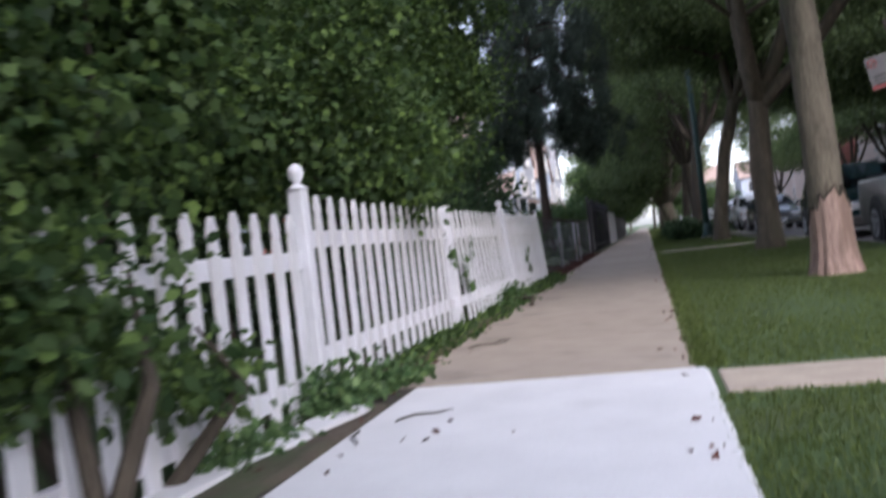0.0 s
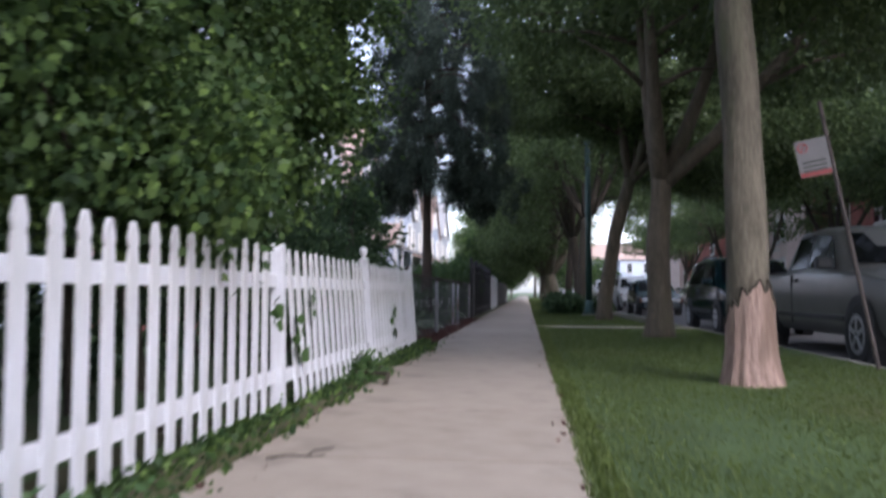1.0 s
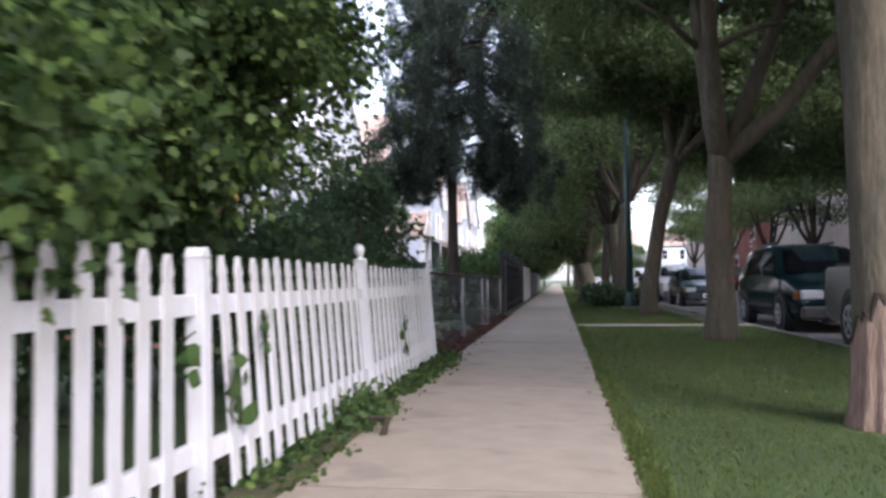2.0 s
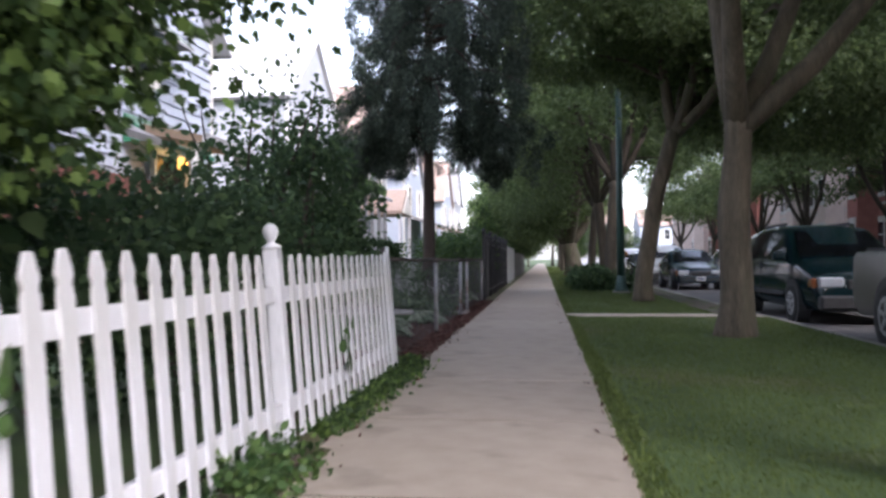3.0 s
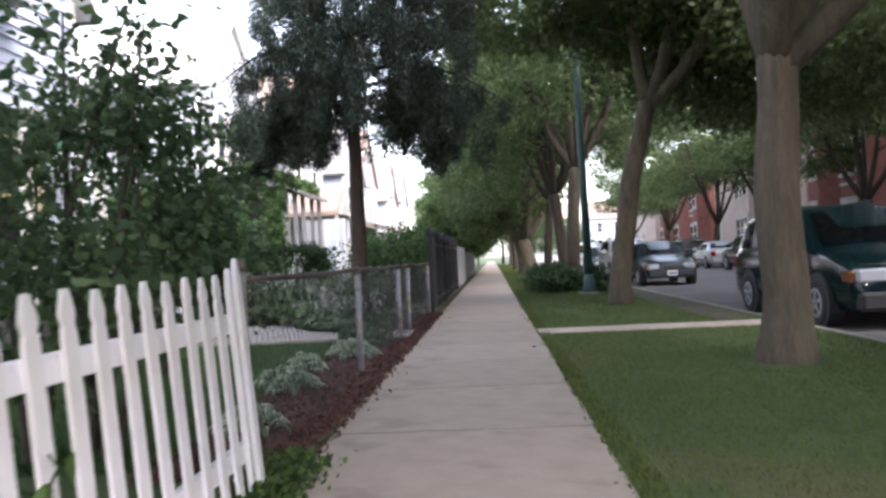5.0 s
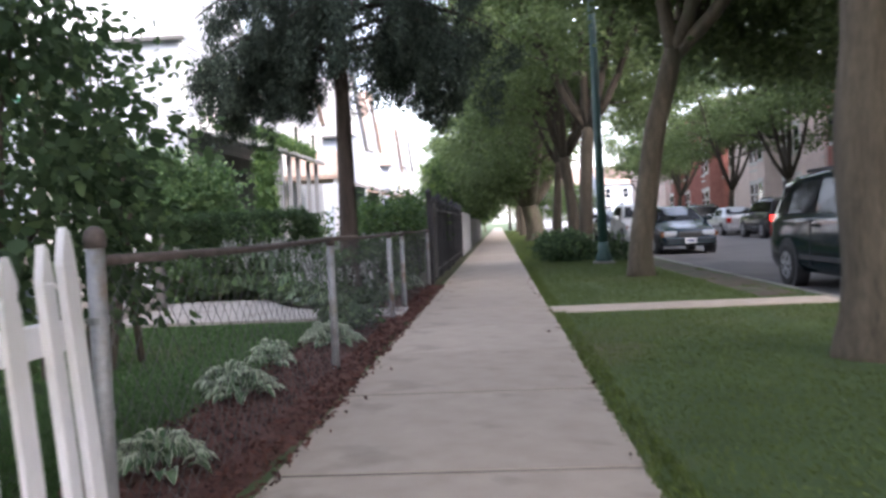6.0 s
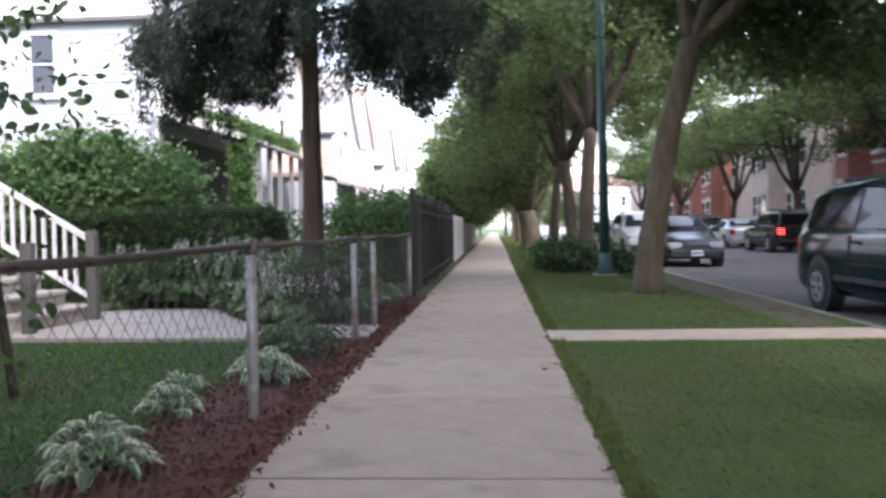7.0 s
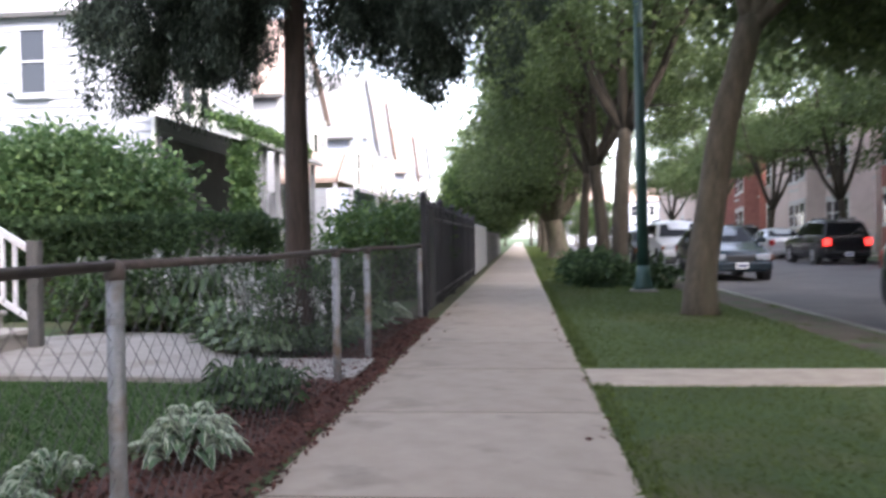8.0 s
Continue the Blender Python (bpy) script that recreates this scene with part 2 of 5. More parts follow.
SIGN_WHITE = material("sign_white", (0.17, 0.16, 0.163), (0.22, 0.206, 0.21), 0.45, scale=5, bump=0)
SIGN_RED = material("sign_red", (0.28, 0.05, 0.05), (0.36, 0.075, 0.07), 0.45, scale=5, bump=0)
PORCH_GLOW = glow_material("porch_bulb", (1.0, 0.5, 0.1), 0.6)
STREET_GLOW = glow_material("street_lamp_bulb", (1.0, 0.42, 0.1), 1.6)


def paint(name, colour, rough=0.3, metal=0.4):
    return material(name, tuple(c * 0.85 for c in colour), tuple(c * 1.1 for c in colour), rough, metal, scale=3, fine=200, bump=0, coat=0.12, spec=0.3)


# ---- building helpers ----
def part(name, bm, mat, parent=None, label="", smooth=False):
    """Links a bmesh as one mesh object, under a thing or a part."""
    me = bpy.data.meshes.new(name)
    bm.normal_update()
    bm.to_mesh(me)
    bm.free()
    if smooth:
        me.shade_smooth()
    me.materials.append(mat)
    ob = new(name, me)
    if parent:
        ob.parent = parent
    if label:
        ob["label"] = label
    return ob


def thing(name, m, label, category, group="", kind=""):
    ob = new(name)
    ob.matrix_world = m
    ob.empty_display_size = 0.1
    return tagged(ob, label, category, group, kind)


def box(bm, x0, x1, y0, y1, z0, z1, bevel=0.0, m=None):
    r = bmesh.ops.create_cube(bm, size=1, matrix=Matrix.LocRotScale(((x0 + x1) / 2, (y0 + y1) / 2, (z0 + z1) / 2), None, (abs(x1 - x0), abs(y1 - y0), abs(z1 - z0))))
    vs = r["verts"]
    if bevel:
        es = list({e for v in vs for e in v.link_edges})
        out = bmesh.ops.bevel(bm, geom=es, offset=bevel, segments=1, affect="EDGES")
        vs = list({v for f in out["faces"] for v in f.verts} | {v for v in vs if v.is_valid})
    if m is not None:
        bmesh.ops.transform(bm, matrix=m, verts=vs)
    return bm


def boxed(*a, **k):
    return box(bmesh.new(), *a, **k)


def tube(bm, points, radii, sides=10, rough=0.0, seed=0, cap=True):
    """A tapered tube along points; rough: uneven radius."""
    pts = [Vector(p) for p in points]
    rings = []
    for i, p in enumerate(pts):
        way = (pts[min(i + 1, len(pts) - 1)] - pts[max(i - 1, 0)]).normalized()
        side = way.cross(Vector((0.31, 0.95, 0.05)))
        side = (side if side.length > 1e-4 else way.cross(Vector((1, 0, 0)))).normalized()
        up = way.cross(side)
        ring = []
        for k in range(sides):
            a = 2 * math.pi * k / sides
            r = radii[i]
            if rough:
                r *= 1 + rough * noise.noise(Vector((math.cos(a) * 2.2 + seed, math.sin(a) * 2.2, p.z * 0.9 + p.y * 0.4)))
            ring.append(bm.verts.new(p + (side * math.cos(a) + up * math.sin(a)) * r))
        rings.append(ring)
    for a, b in zip(rings, rings[1:]):
        for k in range(sides):
            bm.faces.new((a[k], a[(k + 1) % sides], b[(k + 1) % sides], b[k]))
    if cap:
        bm.faces.new(rings[0][::-1])
        bm.faces.new(rings[-1])
    return bm


def prism(bm, outline, depth, axis="y", at=0.0, bevel=0.0):
    """An outline of (a, b) pairs, extruded along an axis from at by depth."""
    def place(a, b, c):
        return {"y": (a, c, b), "x": (c, a, b), "z": (a, b, c)}[axis]
    lo = [bm.verts.new(place(a, b, at)) for a, b in outline]
    hi = [bm.verts.new(place(a, b, at + depth)) for a, b in outline]
    fs = [bm.faces.new(lo), bm.faces.new(hi[::-1])]
    for i in range(len(lo)):
        j = (i + 1) % len(lo)
        fs.append(bm.faces.new((lo[j], lo[i], hi[i], hi[j])))
    bmesh.ops.recalc_face_normals(bm, faces=fs)
    return bm


def lathe(bm, profile, sides=14, at=(0, 0, 0)):
    tube_points = [(at[0], at[1], at[2] + z) for _, z in profile]
    rings = [[bm.verts.new((p[0] + r * math.cos(2 * math.pi * k / sides), p[1] + r * math.sin(2 * math.pi * k / sides), p[2])) for k in range(sides)] for p, (r, _) in zip(tube_points, profile)]
    for a, b in zip(rings, rings[1:]):
        for k in range(sides):
            bm.faces.new((a[k], a[(k + 1) % sides], b[(k + 1) % sides], b[k]))
    bm.faces.new(rings[0][::-1])
    bm.faces.new(rings[-1])
    return bm


def leaf_mesh(name, centres, out, size, mat, parent=None, droop=0.3, width=0.55, spread=0.4, seed=1, kind="stuff", oval=False, lobed=False):
    """One folded leaf, four-cornered, (oval) six-cornered or lobed, at each of centres, turned about a main way out, as one mesh."""
    rng = np.random.default_rng(seed)
    n = len(centres)
    way = out + rng.normal(0, 0.75, (n, 3))
    way[:, 2] -= droop
    way /= np.linalg.norm(way, axis=1)[:, None] + 1e-9
    other = rng.normal(0, 1, (n, 3))
    side = np.cross(way, other)
    side /= np.linalg.norm(side, axis=1)[:, None] + 1e-9
    up = np.cross(side, way)
    s = size * rng.uniform(0.6, 1.3, (n, 1))
    base = centres - way * s * 0.5
    outline = ((0, 0, 0), (0.22, 0.42, 0.1), (0.6, 0.46, 0.12), (1, 0, -0.06), (0.6, -0.46, 0.12), (0.22, -0.42, 0.1)) if oval else ((0, 0, 0), (0.45, 0.5, 0.12), (1, 0, 0), (0.45, -0.5, 0.12))
    if lobed:
        half_leaf = [(0.12, 0.36, 0.08), (0.3, 0.26, 0.05), (0.46, 0.52, 0.13), (0.66, 0.24, 0.05)]
        outline = [(0, 0, 0)] + half_leaf + [(1, 0, -0.08)] + [(a, -b, c) for a, b, c in half_leaf[::-1]]
    k = len(outline)
    v = np.empty((n, k, 3))
    for i, (a, b, c) in enumerate(outline):
        v[:, i] = base + way * s * a + side * s * width * b + up * s * c
    me = bpy.data.meshes.new(name)
    me.vertices.add(n * k)
    me.vertices.foreach_set("co", v.astype(np.float32).ravel())
    me.loops.add(n * k)
    me.loops.foreach_set("vertex_index", np.arange(n * k, dtype=np.int32))
    me.polygons.add(n)
    me.polygons.foreach_set("loop_start", np.arange(0, n * k, k, dtype=np.int32))
    me.update(calc_edges=True)
    me.validate()
    me.materials.append(mat)
    ob = new(name, me)
    if parent:
        ob.parent = parent
    if kind:
        ob["kind"] = kind
    return ob


def cloud(blobs, clumps, per, clump_size, seed, shell=0.55, flat=0.7, noise_cut=-0.15, noise_scale=0.9):
    """Places for leaves: clumps near the skin of ellipsoids (centre, radii), thinned by noise so that gaps stay."""
    rng = np.random.default_rng(seed)
    vol = np.array([r[0] * r[1] * r[2] for _, r in blobs]) ** 0.75
    pick = rng.choice(len(blobs), clumps * 2, p=vol / vol.sum())
    d = rng.normal(0, 1, (clumps * 2, 3))
    d /= np.linalg.norm(d, axis=1)[:, None]
    rad = shell + (1 - shell) * rng.random((clumps * 2, 1)) ** 0.6
    cen = np.array([blobs[i][0] for i in pick]) + d * rad * np.array([blobs[i][1] for i in pick])
    keep = np.array([noise.noise(Vector(c) * noise_scale) > noise_cut for c in cen])
    cen, d = cen[keep][:clumps], d[keep][:clumps]
    off = rng.normal(0, 1, (len(cen), per, 3)) * np.array([1, 1, flat]) * clump_size
    pts = (cen[:, None] + off).reshape(-1, 3)
    out = (np.repeat(d[:, None], per, 1) * 0.6 + off / clump_size * 0.5).reshape(-1, 3)
    return pts, out


# ---- ground, road, kerbs ----
KERB_X, FAR_KERB, ROAD_Z = 4.2, 13.6, -0.13
bm = bmesh.new()
profile = [(-600, 0), (KERB_X - 0.1, 0), (KERB_X - 0.1, ROAD_Z - 0.02), (FAR_KERB + 0.1, ROAD_Z - 0.02), (FAR_KERB + 0.1, 0), (600, 0)]
for (xa, za), (xb, zb) in zip(profile, profile[1:]):
    vs = [bm.verts.new(c) for c in ((xa, -300, za), (xb, -300, zb), (xb, 1500, zb), (xa, 1500, za))]
    bm.faces.new(vs)
bmesh.ops.remove_doubles(bm, verts=bm.verts, dist=1e-4)
tagged(part("ground", bm, GRASS_SOIL), "green lawn ground under trees with worn patches", "ground", kind="structure")
tagged(part("road", boxed(KERB_X, FAR_KERB, -60, 400, ROAD_Z - 0.3, ROAD_Z), ASPHALT), "grey worn asphalt street with parked cars", "road", kind="structure")
for name, xa, xb in (("kerb_near", KERB_X - 0.14, KERB_X), ("kerb_far", FAR_KERB, FAR_KERB + 0.14)):
    kerb = tagged(part(name, boxed(xa + 0.02, xb - 0.02, -60, 400, -0.3, -0.012), JOINT), "concrete kerb between grass and road", "kerb", kind="structure")
    me = None
    for i in range(44):
        bmk = boxed(xa, xb, 0, 2.97, -0.29, 0.006, bevel=0.02) if me is None else None
        if me is None:
            ob = part("kerb_stone", bmk, KERB, kerb)
            me = ob.data
        else:
            ob = new("kerb_stone", me)
            ob.parent = kerb
        ob.location = (0, -6 + 3 * i, 0)
tagged(part("far_pavement", boxed(16.0, 17.6, -60, 300, -0.2, 0.012), CONCRETE), "pale concrete pavement across the street", "pavement", kind="structure")
tagged(part("service_walk", boxed(0.76, KERB_X - 0.15, 19.05, 19.8, -0.1, 0.012, bevel=0.01), SAND), "narrow concrete strip crossing the grass to the kerb", "path", kind="structure")
tagged(part("crossing_strip", boxed(0.83, KERB_X - 0.15, 2.68, 3.2, -0.1, 0.008, bevel=0.01), SAND), "sandy worn strip crossing the grass verge", "path", kind="structure")
SW_L, SW_R = -0.845, 0.745

# beds along the fences
def bed(name, x0, x1, y0, y1, mat, label, lift=0.02):
    b = bmesh.new()
    nx, ny = 6, int((y1 - y0) / 0.25)
    grid = [[b.verts.new((x0 + (x1 - x0) * i / nx + (0.04 * noise.noise(Vector((j * 0.7, i, 3))) if i in (0, nx) else 0), y0 + (y1 - y0) * j / ny,
             (-0.02 if i in (0, nx) or j in (0, ny) else lift + 0.03 * noise.noise(Vector((i * 1.3, j * 0.6, 7)))))) for i in range(nx + 1)] for j in range(ny + 1)]
    for j in range(ny):
        for i in range(nx):
            b.faces.new((grid[j][i], grid[j][i + 1], grid[j + 1][i + 1], grid[j + 1][i]))
    return tagged(part(name, b, mat, smooth=True), label, "garden bed", kind="structure")


mulch_bed = bed("mulch_bed", -1.75, SW_L + 0.03, 12.0, 24.2, MULCH, "reddish wood mulch bed beside the pavement")
bed("soil_bed", -1.5, SW_L + 0.02, 2.0, 12.0, SOIL, "weedy soil strip at the foot of a white fence")
bed("edge_soil", -0.96, -0.735, 3.35, 9.0, SOIL, "dark soil and debris spilled over the pavement edge", 0.05)
bed("far_soil_bed", -1.5, SW_L + 0.02, 24.3, 70, SOIL, "dark soil strip under a black fence")
bed("kerb_dirt", 3.3, 4.07, 20.0, 40.0, DIRT, "bare brown dirt along the kerb", 0.015)
bed("yard_bed", -3.0, -1.75, 20.7, 22.4, SOIL, "planted garden bed full of flowers", 0.05)
bed("back_bed", -5.6, -1.75, 22.5, 27.5, SOIL, "planted border before the porch hedge", 0.05)

rng = np.random.default_rng(5)
n = 9000
c = np.column_stack([rng.uniform(-1.7, SW_L + 0.05, n), rng.uniform(12.0, 24.0, n), rng.uniform(0.02, 0.05, n)])
chips = leaf_mesh("mulch_chips", c, np.tile([0.0, 0, 0.4], (n, 1)) * 0 + rng.normal(0, 1, (n, 3)) * [1, 1, 0.1], 0.045, CHIPS, None, 0, 0.4, seed=6)
tagged(chips, "loose reddish brown wood mulch chips", "mulch", kind="stuff")

# yard walk and lawn behind the chain fence
yard_walk = tagged(part("yard_walk", prism(bmesh.new(), [(-5.4, 19.35), (-2.2, 19.15), (-1.0, 19.2), (-1.0, 20.15), (-2.1, 20.2), (-2.6, 20.6), (-3.05, 21.3), (-3.3, 22.1), (-4.4, 22.4), (-5.4, 21.7)], 0.105, "z", -0.06), PALE_WALK), "pale concrete walk leading to the steps", "path", kind="structure")

# grass blades
def blades(name, x0, x1, y0, y1, count, size, seed, mat=BLADES):
    g = np.random.default_rng(seed)
    p = np.column_stack([g.uniform(x0, x1, count), y0 + (y1 - y0) * g.random(count) ** 1.35, np.full(count, size * 0.32)])
    for ya, yb in ((2.66, 3.22), (19.03, 19.82)):
        p = p[(p[:, 1] < ya) | (p[:, 1] > yb) | (p[:, 0] < 0.74)]
    bare = np.array([q[0] > 3.35 and 20 < q[1] < 40 and noise.noise(Vector((q[0] * 2, q[1] * 0.8, 5))) < 0.25 for q in p])
    p = p[~bare]
    worn = np.array([noise.noise(Vector((q[0] * 0.9, q[1] * 0.45, 11))) for q in p])
    for tx, ty in ((2.36, 8.15), (2.76, 15.58), (2.66, 24.5)):
        worn += np.maximum(0, 1.0 - np.hypot(p[:, 0] - tx, p[:, 1] - ty) / 0.75)
    p = p[g.random(len(p)) > np.clip((worn - 0.25) * 1.3, 0, 0.65)]
    up = np.tile([0.0, 0.0, 1.3], (len(p), 1))
    return tagged(leaf_mesh(name, p, up, size, mat, None, 0, 0.14, seed=seed), "short green lawn grass", "grass", kind="stuff")


blades("verge_grass", SW_R + 0.02, KERB_X - 0.16, 0.5, 34, 260000, 0.036, 11)
blades("verge_edge_grass", SW_R - 0.02, SW_R + 0.14, 3.3, 40, 12000, 0.06, 12)
blades("yard_grass", -6.0, -1.7, 12.3, 19.2, 130000, 0.038, 13, SHADED_LAWN)
blades("far_verge_grass", SW_R + 0.02, KERB_X - 0.16, 34, 110, 25000, 0.12, 14)


# ---- white picket fence ----
FX = -0.98
def picket_mesh(w=0.038, rise=0.0):
    """A flat board with a spear-shaped head above a notch."""
    b = bmesh.new()
    z = 0.07
    o = [(-w, z), (w, z), (w, 0.886 + rise), (w * 0.9, 0.905 + rise), (w * 0.74, 0.917 + rise), (w * 0.8, 0.93 + rise), (w, 0.948 + rise), (w * 0.95, 0.962 + rise), (w * 0.5, 1.008 + rise), (w * 0.36, 1.022 + rise)]
    o += [(-a, c) for a, c in o[:1:-1]]
    prism(b, o, 0.014, "x", FX - 0.01)
    return b


def fence_lean(y):
    """The far half of the fence leans back over the yard."""
    return Matrix.Translation((FX, 0, 0.7)) @ Euler((0, radians(-4.5 * min(1, max(0, (y - 5.6) / 1.6))), 0)).to_matrix().to_4x4() @ Matrix.Translation((-FX, 0, -0.7))


def fence_post(y, parent, flat=False, h=1.05, half=0.04):
    post = part("post", boxed(FX - 0.06, FX + 0.02, y - half, y + half, -0.1, h, bevel=0.006), WHITE_PAINT, parent)
    post.matrix_local = fence_lean(y)
    b = bmesh.new()
    if flat:
        prism(b, [(-half, 0), (half, 0), (half * 0.3, 0.04), (-half * 0.3, 0.04)], 0.08, "x", FX - 0.06)
        bmesh.ops.translate(b, vec=(0, y, h + 0.002), verts=b.verts)
    else:
        lathe(b, [(0.05, 0.0), (0.052, 0.01), (0.04, 0.018), (0.02, 0.03), (0.019, 0.04), (0.03, 0.054), (0.038, 0.075), (0.04, 0.09), (0.036, 0.107), (0.024, 0.122), (0.008, 0.13)], 18, (FX - 0.02, y, h))
    part("finial", b, WHITE_PAINT, post, smooth=not flat)
    return post


fence = thing("picket_fence", pose(0, 0, 0), "white painted wooden picket fence with ball-topped posts, vines on it", "fence")
PITCH_Y = 0.179
# post, the first picket after it, how many, and the drop of that stretch
STRETCHES = [(-2.8, -2.62, 15, 0.1), (0.1, 0.28, 15, 0.1), (2.95, 3.13, 15, 0.0), (5.93, 6.155, 14, 0.0), (8.735, 8.97, 15, 0.0)]
picket = part("picket", picket_mesh(), WHITE_PAINT, fence)
first = True
for k, (ya, y_first, count, drop) in enumerate(STRETCHES):
    yb = STRETCHES[k + 1][0] if k < 4 else 11.78
    for z in (0.24, 0.815):
        rl = part("rail", boxed(FX - 0.05, FX - 0.011, ya + 0.042, yb - 0.042, z - drop - 0.042, z - drop + 0.042, bevel=0.004), WHITE_PAINT, fence)
        rl.matrix_local = fence_lean((ya + yb) / 2)
    for i in range(count):
        y = y_first + PITCH_Y * i
        ob = picket if first else new("picket", picket.data)
        ob.parent, first = fence, False
        ob.matrix_local = fence_lean((ya + yb) / 2) @ pose(0, y, random.uniform(-0.012, 0.012) - drop) @ pose(0, 0, 0, random.uniform(-0.6, 0.6), random.uniform(-0.25, 0.25), 0)
    fence_post(ya, fence, flat=k == 3, h=1.0 if k == 3 else 1.05)
# the last boards stand close together and a little higher
for y, w, rise in ((11.64, 0.03, 0.03), (11.755, 0.036, 0.075)):
    b = boxed(FX - 0.012, FX + 0.014, -w, w, 0.07, 0.93 + rise, bevel=0.003)
    prism(b, [(-w, 0.93 + rise), (w, 0.93 + rise), (w * 0.7, 1.015 + rise), (w * 0.1, 1.03 + rise)], 0.024, "x", FX - 0.011)
    ob = part("end_board", b, WHITE_PAINT, fence)
    ob.matrix_local = fence_lean(y) @ pose(0, y, 0)

# ---- chain link fence ----
CX, C0, C1, CH = -1.09, 12.1, 24.2, 1.0
chain = thing("chain_link_fence", pose(0, 0, 0), "low grey chain-link fence with a rusty top rail", "fence")
for y in (12.1, 15.72, 19.05, 20.3, 24.15):
    top = 1.07 if y == 12.1 else CH - 0.02
    post = part("post", tube(bmesh.new(), [(CX, y, -0.1), (CX, y, top)], [0.03, 0.03], 12), GALV, chain, smooth=True)
    part("post_cap", lathe(bmesh.new(), [(0.034, -0.03), (0.036, 0.0), (0.03, 0.025), (0.01, 0.04)], 12, (CX, y, top)), RAIL_RUST, post, smooth=True)
    for z in (0.2, 0.5, 0.8):
        part("tie_band", lathe(bmesh.new(), [(0.033, 0), (0.033, 0.025)], 12, (CX, y, z)), GALV, post)
for ya, yb in ((12.1, 15.72), (15.72, 19.05), (19.05, 20.3), (20.3, 24.15)):
    part("top_rail", tube(bmesh.new(), [(CX, ya, CH), (CX, (ya + yb) / 2, CH - 0.015), (CX, yb, CH)], [0.018] * 3, 10), RAIL_RUST, chain, smooth=True)
wires, faces = [], []
def wire(p, q, r=0.0017):
    base = len(wires)
    p, q = Vector(p), Vector(q)
    w = (q - p).normalized()
    s = w.cross(Vector((1, 0, 0))).normalized()
    for e in (p, q):
        for a in (0, 2.094, 4.189):
            wires.append(e + (s * math.cos(a) + Vector((1, 0, 0)) * math.sin(a)) * r)
    for k in range(3):
        faces.append((base + k, base + (k + 1) % 3, base + 3 + (k + 1) % 3, base + 3 + k))
ZA, ZB, PITCH = 0.05, CH - 0.01, 0.11
y = C0 - (ZB - ZA)
while y < C1:
    for sign in (1, -1):
        ya, yb = (y, y + (ZB - ZA)) if sign > 0 else (y + (ZB - ZA), y)
        za, zb = ZA, ZB
        pa, pb = Vector((CX + 0.003 * sign, ya, za)), Vector((CX + 0.003 * sign, yb, zb))
        lo, hi = 0.0, 1.0
        d = yb - ya
        for lim, s in ((C0, 1), (C1, -1)):
            tt = (lim - ya) / d
            if s * d > 0:
                lo = max(lo, tt)
            else:
                hi = min(hi, tt)
        if hi - lo > 0.02:
            wire(pa.lerp(pb, lo), pa.lerp(pb, hi))
    y += PITCH
me = bpy.data.meshes.new("chain_mesh")
me.from_pydata([tuple(v) for v in wires], [], faces)
me.materials.append(WIRE)
ob = new("chain_mesh", me)
ob.parent, ob["kind"] = chain, "stuff"

# ---- black iron fence, white fence beyond it, dark fence ----
iron = thing("iron_fence", pose(0, 0, 0), "tall black iron picket fence by the pavement", "fence")
bar = None
y = 24.35
while y < 36.4:
    h = 1.55
    if bar is None:
        b = boxed(-1.06, -1.035, -0.012, 0.012, 0.05, h, bevel=0.002)
        prism(b, [(-0.025, h), (0.025, h), (0, h + 0.08)], 0.02, "x", -1.058)
        bar = part("bar", b, BLACK_IRON, iron)
        ob = bar
    else:
        ob = new("bar", bar.data)
        ob.parent = iron
    ob.location = (0, y, 0)
    y += 0.1
for z in (0.22, 1.38):
    part("rail", boxed(-1.067, -1.028, 24.3, 36.45, z - 0.02, z + 0.02), BLACK_IRON, iron)
for y in (24.3, 26.7, 29.1, 31.5, 33.9, 36.4):
    post = part("post", boxed(-1.085, -1.005, y - 0.04, y + 0.04, -0.1, 1.66, bevel=0.004), BLACK_IRON, iron)
    part("post_cap", lathe(bmesh.new(), [(0.06, 0), (0.06, 0.02), (0.03, 0.05), (0.008, 0.08)], 8, (-1.045, y, 1.66)), BLACK_IRON, post)
iron_gate = part("gate_panel", boxed(-1.03, -1.0, 24.5, 25.3, 0.1, 1.5, bevel=0.004), BLACK_IRON, iron)
white_far = thing("board_fence", pose(0, 0, 0), "white painted board fence beyond a black fence", "fence")
bd = None
for i in range(44):
    if bd is None:
        ob = bd = part("board", boxed(-1.07, -1.04, 0, 0.19, 0.03, 1.5, bevel=0.004), WHITE_PAINT, white_far)
    else:
        ob = new("board", bd.data)
        ob.parent = white_far
    ob.location = (0, 36.6 + 0.2 * i, random.uniform(-0.01, 0.01))
part("rail", boxed(-1.12, -1.075, 36.6, 45.4, 1.2, 1.29), WHITE_PAINT, white_far)
dark_far = thing("dark_fence", pose(0, 0, 0), "dark weathered board fence far along the pavement", "fence")
bd = None
for i in range(120):
    if bd is None:
        ob = bd = part("board", boxed(-1.1, -1.07, 0, 0.19, 0.03, 1.35, bevel=0.004), DARK_AND_SHADE, dark_far)
    else:
        ob = new("board", bd.data)
        ob.parent = dark_far
    ob.location = (0, 46 + 0.2 * i, random.uniform(-0.04, 0.04))


